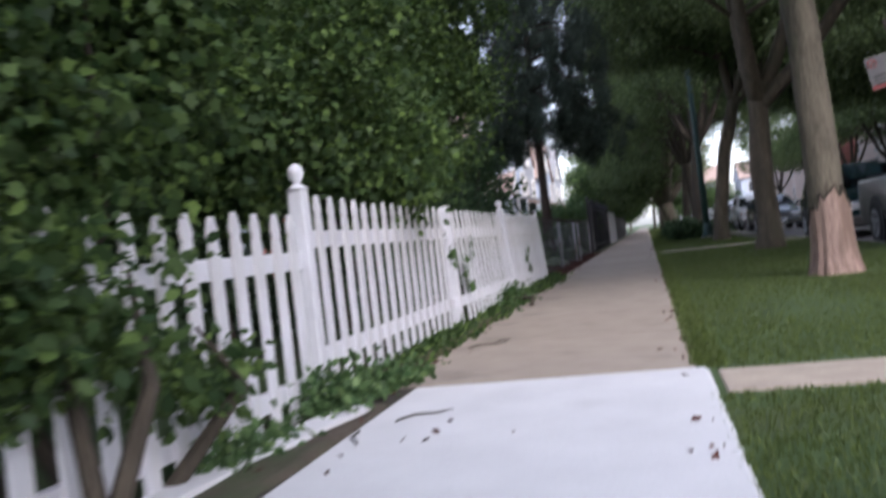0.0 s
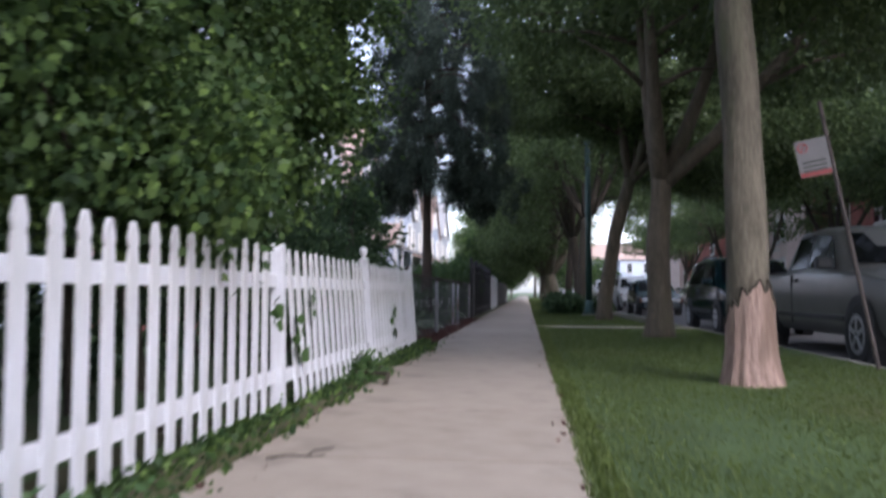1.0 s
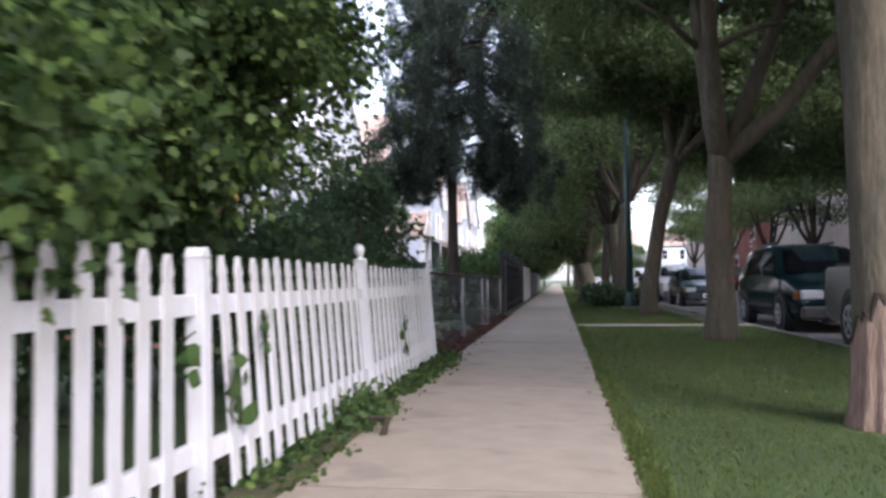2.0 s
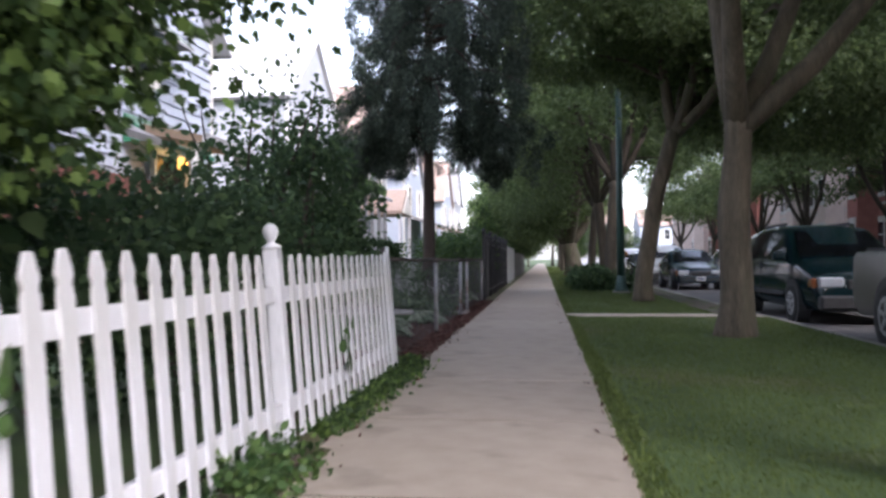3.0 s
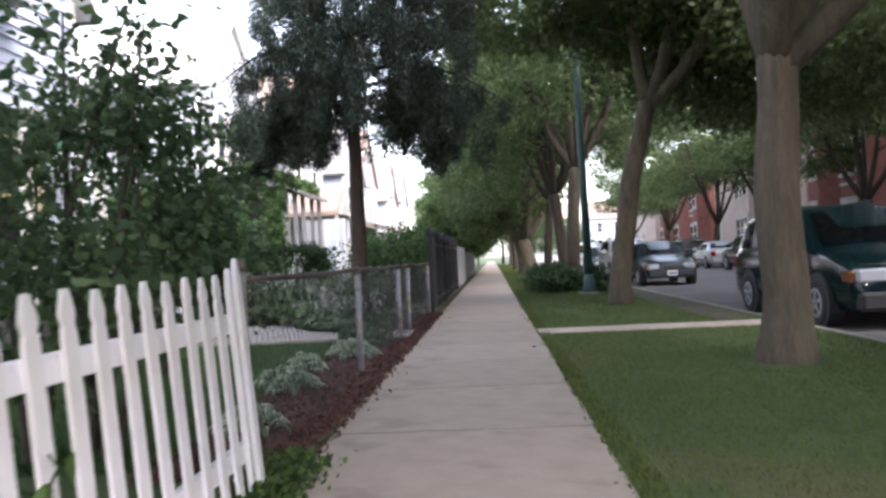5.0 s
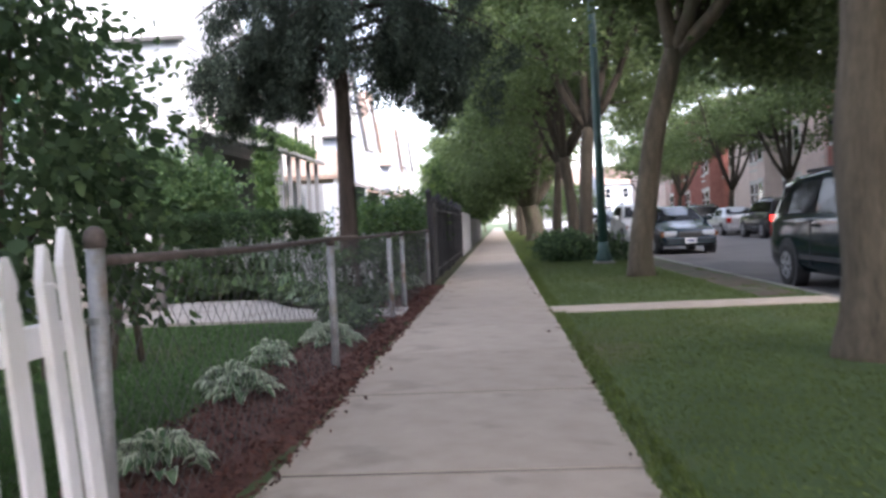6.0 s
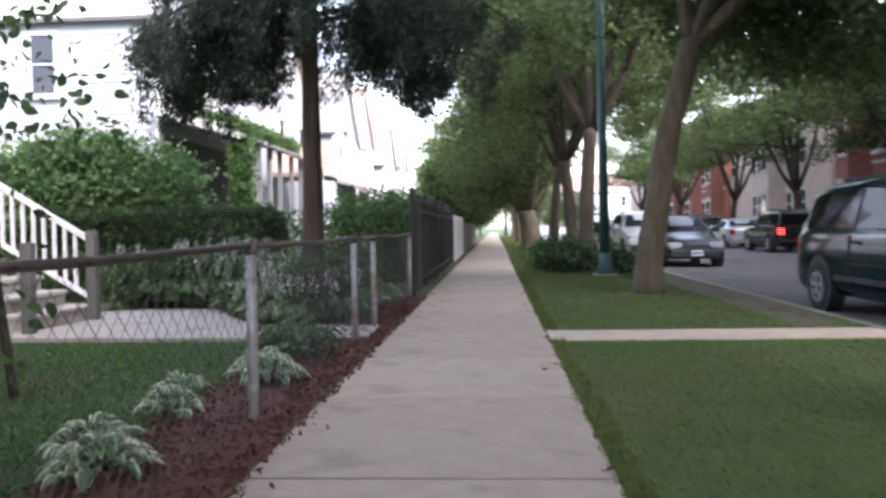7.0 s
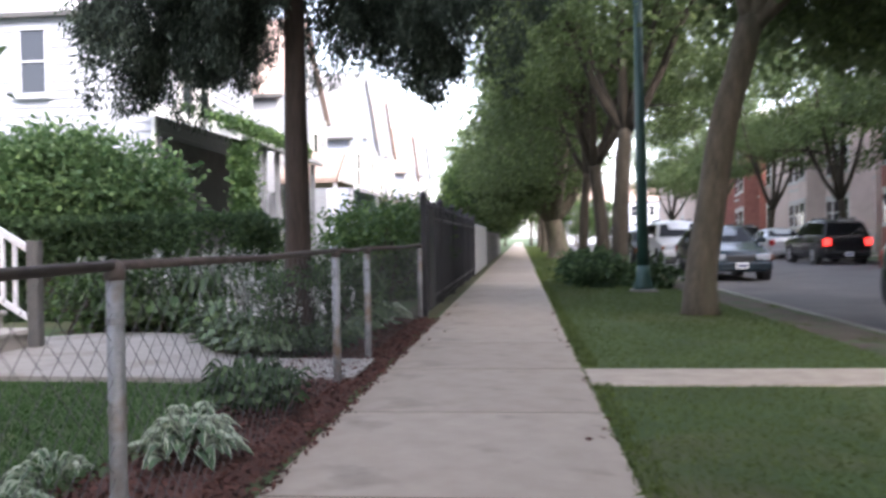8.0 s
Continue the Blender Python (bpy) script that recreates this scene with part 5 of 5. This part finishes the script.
# ---- buildings across the street ----
def block(name, x, y0, y1, h, brick, label, bays=3, storeys=3):
    ob = thing(name, pose(0, 0, 0), label, "building", "brick buildings across the street")
    part("wall", boxed(x, x + 14, y0, y1, -0.2, h), brick, ob)
    part("cornice", boxed(x - 0.25, x + 14, y0 - 0.1, y1 + 0.1, h + 0.002, h + 0.5), STONE, ob)
    part("plinth", boxed(x - 0.08, x - 0.002, y0, y1, -0.1, 1.0), STONE, ob)
    step = (y1 - y0) / bays
    for s in range(1, storeys):
        part("stone_band", boxed(x - 0.05, x - 0.002, y0, y1, 0.9 + s * 3.1, 1.05 + s * 3.1), STONE, ob)
    for s in range(storeys):
        for a in (1.6, 4.4, 7.2):
            w = part("window", boxed(x + a, x + a + 0.9, y0 - 0.04, y0 + 0.02, 1.5 + s * 3.1, 3.1 + s * 3.1), TRIM, ob)
            part("pane", boxed(x + a + 0.08, x + a + 0.82, y0 - 0.055, y0 - 0.043, 1.58 + s * 3.1, 2.26 + s * 3.1), PANE, w)
            part("pane", boxed(x + a + 0.08, x + a + 0.82, y0 - 0.055, y0 - 0.043, 2.34 + s * 3.1, 3.02 + s * 3.1), PANE, w)
    for i in range(bays):
        yc = y0 + step * (i + 0.5)
        if i % 2 == 0:
            b = bmesh.new()
            prism(b, [(x, yc - 1.6), (x - 0.9, yc - 0.8), (x - 0.9, yc + 0.8), (x, yc + 1.6)], h - 0.3, "z", -0.1)
            part("bay", b, brick, ob)
        xf = x - (0.9 if i % 2 == 0 else 0)
        mid = yc
        for s, yc in [(s, mid + d) for s in range(storeys) for d in ((0,) if i % 2 == 0 else (-1.15, 0.15, 1.35))]:
            z = 1.5 + s * 3.1
            w = part("window", boxed(xf - 0.04, xf + 0.02, yc - 0.5, yc + 0.5, z, z + 1.6), TRIM, ob)
            part("pane", boxed(xf - 0.055, xf - 0.043, yc - 0.42, yc + 0.42, z + 0.08, z + 0.76), PANE, w)
            part("pane", boxed(xf - 0.055, xf - 0.043, yc - 0.42, yc + 0.42, z + 0.84, z + 1.52), PANE, w)
            part("lintel", boxed(xf - 0.06, xf - 0.002, yc - 0.6, yc + 0.6, z + 1.602, z + 1.85), STONE, w)
            part("sill", boxed(xf - 0.1, xf - 0.002, yc - 0.6, yc + 0.6, z - 0.14, z - 0.002), STONE, w)
    return ob


block("brick_building", 19.5, 12, 26, 10, RED_BRICK, "red brick flats with stone-trimmed windows across the street", 4)
block("brick_building", 19.5, 27, 41, 10.5, RED_BRICK, "red brick flats with bay windows across the street", 4)
block("brick_building", 19.5, 42, 58, 10.5, RED_BRICK, "red brick flats with bay windows and stone trim", 5)
block("brick_building", 19.5, 60, 78, 9.5, BEIGE_BRICK, "pale brick flats with bay windows behind trees", 5)
block("brick_building", 19.5, 82, 104, 10.5, RED_BRICK, "red brick flats far along the street", 6)
block("brick_building", 19.5, 107, 130, 10, BEIGE_BRICK, "pale brick flats at the far end of the street", 6)
for x0, m_ in ((5.5, SIDING_WHITE), (16.5, SIDING_BLUE)):
    H = gable_house("house", x0, x0 + 9, 146, 156, 6.5, 9.5, m_, ROOF, "pale house closing the far end of the street", boards_front=False, boards_south=False)
    for a in (1.2, 4.0, 6.8):
        window(H, "y", 146, x0 + a, x0 + a + 0.9, 1.4, 3.0)
        window(H, "y", 146, x0 + a, x0 + a + 0.9, 4.2, 5.8)
block("brick_building", 19.5, -14, 9, 10, BEIGE_BRICK, "beige brick flats opposite the alley", 6)


# ---- cars ----
def car(name, x, y, turn, kind, mat, label, lit_tail=False, lit_head=False):
    """Front towards -y before turning. The body is lofted over stations along its length."""
    ob = thing(name, pose(x, y, ROAD_Z, 0, 0, turn), label, "car", "cars along the street")
    K = {
        "sedan": dict(L=4.5, W=0.89, wheel=0.31, axles=(-1.35, 1.3), st=[(-2.25, 0.55, 0, .78), (-2.1, 0.72, 0, .9), (-1.3, 0.86, 0, .98), (-0.85, 0.93, 0, 1), (-0.1, 0.95, 1.40, 1), (0.6, 0.95, 1.45, 1), (1.2, 0.96, 1.38, 1), (1.75, 1.0, 0, .98), (2.15, 0.98, 0, .92), (2.25, 0.8, 0, .84)]),
        "van": dict(L=5.0, W=0.97, wheel=0.33, axles=(-1.55, 1.5), st=[(-2.5, 0.6, 0, .8), (-2.35, 0.82, 0, .92), (-1.75, 1.0, 0, .98), (-1.35, 1.06, 0, 1), (-0.45, 1.06, 1.66, 1), (0.5, 1.06, 1.74, 1), (1.6, 1.06, 1.72, 1), (2.2, 1.06, 1.66, .97), (2.42, 1.05, 0, .95), (2.5, 0.7, 0, .93)]),
        "suv": dict(L=4.7, W=0.93, wheel=0.35, axles=(-1.4, 1.35), st=[(-2.35, 0.7, 0, .84), (-2.25, 0.9, 0, .93), (-1.5, 1.03, 0, .98), (-1.0, 1.07, 0, 1), (-0.35, 1.07, 1.64, 1), (0.5, 1.07, 1.72, 1), (1.5, 1.07, 1.7, 1), (2.0, 1.07, 1.62, .97), (2.25, 1.05, 0, .95), (2.35, 0.75, 0, .92)]),
        "pickup": dict(L=6.1, W=0.98, wheel=0.39, axles=(-2.05, 1.75), st=[(-3.05, 0.75, 0, .86), (-2.95, 1.02, 0, .95), (-2.0, 1.16, 0, .99), (-1.4, 1.2, 0, 1), (-0.7, 1.2, 1.78, 1), (0.0, 1.2, 1.86, 1), (0.75, 1.2, 1.82, 1), (0.95, 1.2, 0, 1), (2.95, 1.2, 0, .98), (3.05, 1.15, 0, .96)]),
    }[kind]
    W, st, wr = K["W"], K["st"], K["wheel"]
    low = 0.24 if kind != "pickup" else 0.34
    b = bmesh.new()
    rings = []
    for yy, belt, roof, k in st:
        w = W * k
        top = roof if roof else belt + 0.03
        inner = w * 0.74 if roof else w * 0.86
        half = [(w * 0.9, low), (w * 0.985, low + 0.14), (w, (low + belt) * 0.52), (w * 0.985, belt - 0.06), (w * 0.95, belt), (inner * 1.03, top - 0.05), (inner * 0.9, top), (inner * 0.45, top + 0.03)]
        ring = [(a, yy, z) for a, z in half] + [(-a, yy, z) for a, z in half[::-1]]
        rings.append([b.verts.new(q) for q in ring])
    for r0, r1 in zip(rings, rings[1:]):
        for k in range(len(r0)):
            b.faces.new((r0[k], r0[(k + 1) % len(r0)], r1[(k + 1) % len(r0)], r1[k]))
    b.faces.new(rings[0])
    b.faces.new(rings[-1][::-1])
    bmesh.ops.recalc_face_normals(b, faces=b.faces)
    body = part("body", b, mat, ob, smooth=True)
    ev = body.modifiers.new("soft_edges", "BEVEL")
    ev.width, ev.segments, ev.limit_method, ev.angle_limit = 0.03, 2, "ANGLE", radians(28)

    def skin(i, side, f, g, lift=0.012):
        """A point of the side glass band: station i + f, height share g."""
        j = min(int(i + f), len(st) - 2)
        t = i + f - j
        q = []
        for s in (j, j + 1):
            yy, belt, roof, k = st[s]
            w, top = W * k, roof if roof else belt + 0.03
            inner = (w * 0.74 if roof else w * 0.86) * 1.03
            q.append(Vector((w * 0.95 + (inner - w * 0.95) * g, yy, belt + (top - 0.05 - belt) * g)))
        v = q[0].lerp(q[1], t)
        return Vector((side * (v.x + lift), v.y, v.z + lift * 0.3))
    roofs = [i for i, s in enumerate(st) if s[2]]
    for side in (1, -1):
        for i in roofs[:-1]:
            b = bmesh.new()
            vs = [b.verts.new(skin(i, side, f, gg)) for f, gg in ((0.04, 0.1), (0.96, 0.1), (0.96, 0.9), (0.04, 0.9))]
            b.faces.new(vs if side > 0 else vs[::-1])
            bmesh.ops.solidify(b, geom=b.faces[:], thickness=0.008)
            part("side_window", b, CAR_GLASS, body)
        b = bmesh.new()
        i = roofs[0] - 1
        vs = [b.verts.new(skin(i, side, f, gg)) for f, gg in ((0.35, 0.12), (0.97, 0.12), (0.97, 0.88))]
        b.faces.new(vs if side > 0 else vs[::-1])
        bmesh.ops.solidify(b, geom=b.faces[:], thickness=0.008)
        part("side_window", b, CAR_GLASS, body)
        part("mirror", boxed(side * W * 0.97, side * (W + 0.2), st[roofs[0] - 1][0] + 0.22, st[roofs[0] - 1][0] + 0.36, st[roofs[0]][1] + 0.02, st[roofs[0]][1] + 0.18, bevel=0.03), mat if kind != "pickup" else BLACK_PLASTIC, body)
        part("side_trim", boxed(side * (W - 0.012), side * (W + 0.014), K["axles"][0] + 0.5, K["axles"][1] - 0.5, low + 0.2, low + 0.27, bevel=0.006), BLACK_PLASTIC, body)
        part("door_handle", boxed(side * (W - 0.01), side * (W + 0.03), 0.25, 0.43, st[roofs[0]][1] - 0.13, st[roofs[0]][1] - 0.09, bevel=0.008), BLACK_PLASTIC, body)
        part("door_seam", boxed(side * (W * 0.96), side * (W + 0.004), 0.55, 0.562, low + 0.12, st[roofs[0]][1] - 0.03), BLACK_PLASTIC, body)
    # windscreen and rear window follow the slope between hood, roof and tail
    for a, c in ((roofs[0] - 1, roofs[0]), (roofs[-1] + 1, roofs[-1])):
        (ya, ba, _, ka), (yc, _, rc, kc) = st[a], st[c]
        b = bmesh.new()
        sgn = -1 if a < c else 1
        n_ = Vector((0, sgn * abs(rc - ba), abs(yc - ya))).normalized() * 0.016
        lo_, hi_ = Vector((0, ya, ba + 0.05)), Vector((0, yc, rc + 0.0))
        p0, p1 = lo_.lerp(hi_, 0.06), lo_.lerp(hi_, 0.9)
        vs = [b.verts.new(Vector((xx, q.y, q.z)) + n_) for xx, q in ((-W * 0.8, p0), (W * 0.8, p0), (W * 0.66, p1), (-W * 0.66, p1))]
        b.faces.new(vs)
        bmesh.ops.solidify(b, geom=b.faces[:], thickness=0.008)
        part("windscreen" if a < c else "rear_window", b, CAR_GLASS, body)
    # wheels in dark arches
    for side in (1, -1):
        for ay in K["axles"]:
            part("wheel_arch", tube(bmesh.new(), [(side * (W - 0.2), ay, wr + 0.02), (side * (W + 0.006), ay, wr + 0.02)], [wr + 0.08] * 2, 20), BLACK_PLASTIC, body)
            tyre_pts = [(side * (W - 0.19), ay, wr), (side * (W - 0.16), ay, wr), (side * (W - 0.0), ay, wr), (side * (W + 0.03), ay, wr)]
            wheel = part("wheel", tube(bmesh.new(), tyre_pts, [wr * 0.9, wr, wr, wr * 0.9], 22), RUBBER, ob)
            part("rim", tube(bmesh.new(), [(side * (W - 0.02), ay, wr), (side * (W + 0.034), ay, wr), (side * (W + 0.036), ay, wr)], [wr * 0.66, wr * 0.64, wr * 0.1], 18), ALLOY, wheel)
            for q in range(5):
                sp = boxed(side * (W + 0.026), side * (W + 0.044), -0.028, 0.028, wr * 0.08, wr * 0.62, bevel=0.004, m=Matrix.Translation((0, ay, wr)) @ Euler((q * 1.2566, 0, 0)).to_matrix().to_4x4())
                part("spoke", sp, ALLOY, wheel)
            part("hub_gap", tube(bmesh.new(), [(side * (W + 0.03), ay, wr), (side * (W + 0.037), ay, wr)], [wr * 0.5, wr * 0.5], 14), BLACK_PLASTIC, wheel)
    yf, yr = st[0][0], st[-1][0]
    zb = st[1][1]
    for side in (1, -1):
        part("headlight", boxed(side * W * 0.42, side * W * 0.84, yf - 0.0, yf + 0.16, zb - 0.2, zb - 0.02, bevel=0.03), LENS, body)
        part("turn_lamp", boxed(side * W * 0.845, side * W * 0.93, yf + 0.06, yf + 0.3, zb - 0.2, zb - 0.04, bevel=0.02), AMBER, body)
        part("tail_light", boxed(side * W * 0.66, side * W * 0.93, yr - 0.14, yr + 0.03, st[-2][1] - 0.32, st[-2][1] - 0.06, bevel=0.02), RED_LENS if lit_tail else DULL_RED, body)
    part("grille", boxed(-W * 0.38, W * 0.38, yf - 0.02, yf + 0.12, zb - 0.22, zb - 0.06, bevel=0.02), BLACK_PLASTIC, body)
    part("front_bumper", boxed(-W * 0.84, W * 0.84, yf - 0.1, yf + 0.12, low + 0.02, low + 0.26, bevel=0.04), mat if kind == "sedan" else BLACK_PLASTIC, body)
    part("rear_bumper", boxed(-W * 0.86, W * 0.86, yr - 0.1, yr + 0.09, low + 0.02, low + 0.26, bevel=0.04), CHROME if kind == "pickup" else mat, body)
    for yy, sgn in ((yf - 0.11, -1), (yr + 0.1, 1)):
        pl_ = part("number_plate", boxed(-0.155, 0.155, yy - 0.006, yy + 0.006, low + 0.09, low + 0.24), PLATE, body)
        part("plate_bar", boxed(-0.12, 0.12, yy + sgn * 0.008 - 0.002, yy + sgn * 0.008 + 0.002, low + 0.13, low + 0.2), PLATE_BAR, pl_)
    if kind == "pickup":
        part("bed_opening", boxed(-W * 0.82, W * 0.82, 1.05, 2.9, 1.2, 1.245), BLACK_PLASTIC, body)
    if kind in ("van", "suv"):
        for side in (1, -1):
            part("roof_rack", boxed(side * W * 0.6 - 0.02, side * W * 0.6 + 0.02, 0.1, 1.6, st[5][2] + 0.0, st[5][2] + 0.06, bevel=0.01), BLACK_PLASTIC, body)
    return ob


SILVER = paint("silver_grey_paint", (0.135, 0.13, 0.118), 0.35, 0.35)
NAVY = paint("dark_blue_green_paint", (0.004, 0.013, 0.016), 0.12, 0.0)
BLUE = paint("dark_blue_paint", (0.005, 0.014, 0.022), 0.15, 0.0)
PALE_SILVER = paint("pale_silver_paint", (0.5, 0.51, 0.53), 0.3, 0.5)
BLACK_CAR = paint("black_paint", (0.012, 0.012, 0.014), 0.2, 0.2)
TAN_CAR = paint("tan_paint", (0.45, 0.35, 0.28), 0.3, 0.4)
car("pickup_truck", 5.55, 13.75, 0, "pickup", SILVER, "silver-grey pickup truck parked at the kerb")
car("minivan", 5.64, 21.4, 0, "van", NAVY, "dark green-blue minivan parked at the kerb")
car("sedan", 5.85, 37.0, 0, "sedan", BLUE, "dark blue sedan parked facing the camera")
car("suv", 5.85, 43.6, 0, "suv", PALE_SILVER, "silver car parked in a row at the kerb")
car("sedan", 5.8, 50, 0, "sedan", BLACK_CAR, "dark sedan parked in a row at the kerb")
car("suv", 5.8, 56.5, 0, "suv", PALE_SILVER, "silver car parked in a row at the kerb")
car("sedan", 5.8, 63, 0, "sedan", PALE_SILVER, "pale sedan parked far along the kerb")
car("suv", 12.4, 47.5, 180, "suv", BLACK_CAR, "dark car with lit red tail lights in the street", lit_tail=True)
car("sedan", 12.6, 35, 180, "sedan", TAN_CAR, "pale tan sedan parked on the far side")
car("sedan", 12.6, 55, 180, "sedan", PALE_SILVER, "silver sedan parked on the far side")
car("suv", 12.6, 62, 180, "suv", BLACK_CAR, "dark car parked on the far side")
car("sedan", 12.6, 25, 180, "sedan", BLACK_CAR, "black sedan parked on the far side")

# ---- lamp post and sign ----
lp = thing("street_lamp", pose(2.6, 29.2, 0), "green painted street lamp post on a concrete base", "street lamp")
part("base", boxed(-0.24, 0.24, -0.24, 0.24, -0.1, 0.06, bevel=0.02), KERB, lp)
part("skirt", lathe(bmesh.new(), [(0.19, 0.06), (0.19, 0.12), (0.13, 0.3), (0.12, 0.5)], 16), LAMP_GREEN, lp, smooth=True)
part("pole", tube(bmesh.new(), [(0, 0, 0.4), (-0.03, 0, 3), (-0.07, 0, 9.4)], [0.115, 0.098, 0.065], 16), LAMP_GREEN, lp, smooth=True)
part("arm", tube(bmesh.new(), [(-0.07, 0, 9.2), (0.5, 0, 9.75), (1.8, 0, 10.1), (3.7, 0, 10.2)], [0.05, 0.045, 0.036, 0.03], 10), LAMP_GREEN, lp, smooth=True)
part("arm_brace", tube(bmesh.new(), [(-0.07, 0, 8.5), (0.9, 0, 9.3), (1.9, 0, 10.08)], [0.025, 0.022, 0.02], 8), LAMP_GREEN, lp, smooth=True)
lamp_head = part("lamp_head", boxed(3.6, 4.4, -0.17, 0.17, 10.12, 10.32, bevel=0.07), GALV, lp)
part("bulb", lathe(bmesh.new(), [(0.04, -0.09), (0.12, -0.06), (0.16, 0.0), (0.16, 0.02)], 14, (4.1, 0, 10.11)), STREET_GLOW, lamp_head, "glowing orange lamp glass", smooth=True)
copy_thing(lp, pose(2.2, 58.0, 0))

sg = thing("parking_sign", pose(3.97, 9.65, 0, 0, -11.0, 0), "white parking sign with red marks on a thin post", "sign")
part("post", tube(bmesh.new(), [(0, 0, -0.1), (0, 0, 2.75)], [0.022, 0.022], 8), RAIL_RUST, sg)
SGM = Matrix.Translation((-0.18, 0, 2.2)) @ Euler((0, 0, radians(-12))).to_matrix().to_4x4()
plate = part("sign_plate", boxed(-0.15, 0.15, -0.032, -0.026, -0.19, 0.19, bevel=0.002, m=SGM), SIGN_WHITE, sg)
part("red_band", boxed(-0.145, 0.145, -0.037, -0.034, -0.185, -0.14, m=SGM), SIGN_RED, plate)
b = bmesh.new()
tube(b, [(-0.08 + 0.045 * math.cos(a * 0.4488), -0.036, 0.11 + 0.045 * math.sin(a * 0.4488)) for a in range(15)], [0.007] * 15, 5)
box(b, -0.005, 0.005, -0.038, -0.033, -0.045, 0.045, m=Matrix.Translation((-0.08, 0, 0.11)) @ Euler((0, radians(45), 0)).to_matrix().to_4x4())
bmesh.ops.transform(b, matrix=SGM, verts=b.verts)
part("no_parking_ring", b, SIGN_RED, plate)
for z in (-0.04, -0.085, -0.13):
    part("text_bar", boxed(-0.11, 0.11, -0.037, -0.034, z - 0.012, z + 0.012, m=SGM), DARK_AND_SHADE, plate)

# ---- pavement slabs, last ----
pave = tagged(part("pavement", boxed(SW_L + 0.02, SW_R - 0.02, -10, 200, -0.15, 0.0118), JOINT), "pale concrete pavement in square slabs with dark joints", "pavement", kind="structure")
slab_me = None
SL = 1.676
edges = [3.246, 4.68] + [14.737 - 1.676 * k for k in range(5, -1, -1)] + [14.737 + 1.676 * k for k in range(1, 108)]
for y0, y1 in zip(edges, edges[1:]):
    std = abs((y1 - y0) - SL) < 0.01
    if slab_me is None or not std:
        b = boxed(SW_L, SW_R, 0.013, (y1 - y0) - 0.013, -0.12, 0.014, bevel=0.0015)
        ob = part("slab", b, CONCRETE, pave)
        if std:
            slab_me = ob.data
    else:
        ob = new("slab", slab_me)
        ob.parent = pave
    ob.location = (0, y0, random.uniform(0.0005, 0.0025))
    ob.rotation_euler = (random.uniform(-0.0007, 0.0007), random.uniform(-0.0008, 0.0008), 0)
apron = tagged(part("apron", boxed(-0.62, 0.8, -12, 3.235, -0.2, 0.02, bevel=0.02), SKYLIT_CONCRETE), "pale concrete apron where the alley crosses, whitened by open sky", "pavement", kind="structure")
tagged(part("alley_kerb", prism(bmesh.new(), [(-1.02, -4.0), (-0.86, -4.0), (-0.86, 1.5), (-0.68, 2.75), (-0.84, 2.75), (-1.0, 1.6)], 0.14, "z", -0.1), SKYLIT_CONCRETE), "low pale concrete kerb curving beside the fence", "kerb", kind="structure")

# fallen leaves and bits along the edges of the pavement
g = np.random.default_rng(91)
n = 210
side = g.random(n) < 0.6
x = np.where(side, SW_L + np.abs(g.normal(0, 0.1, n)), SW_R - np.abs(g.normal(0, 0.06, n)))
p = np.column_stack([x, 1.2 + 26 * g.random(n), np.full(n, 0.026)])
near = g.random(n) < 0.025
p[near, 0], p[near, 1] = g.normal(-0.35, 0.22, near.sum()), g.uniform(1.3, 3.6, near.sum())
litter = leaf_mesh("leaf_litter", p, np.column_stack([g.normal(0, 1, n), g.normal(0, 1, n), np.zeros(n)]), 0.04, CHIPS, None, 0, 0.5, seed=92)
tagged(litter, "dry leaf bits scattered along the pavement edge", "leaf litter", kind="stuff")
for i, (x, y, a) in enumerate(((-0.5, 4.6, 20), (-0.42, 4.75, 70), (-0.36, 2.5, 35), (-0.55, 2.2, 110))):
    twig = thing("twig", pose(x, y, 0.028, 0, 0, a), "thin dry brown twig lying on the pavement", "twig", "twigs on the pavement")
    part("stick", tube(bmesh.new(), [(-0.13, 0, 0), (-0.04, 0.02, 0.008), (0.05, -0.01, 0.004), (0.13, 0.02, 0.002)], [0.004, 0.0045, 0.004, 0.002], 5), DARK_BARK, twig)
bed("alley_dirt", -0.9, -0.58, -4.0, 3.1, DIRT, "sandy dirt between kerb and apron", 0.025)
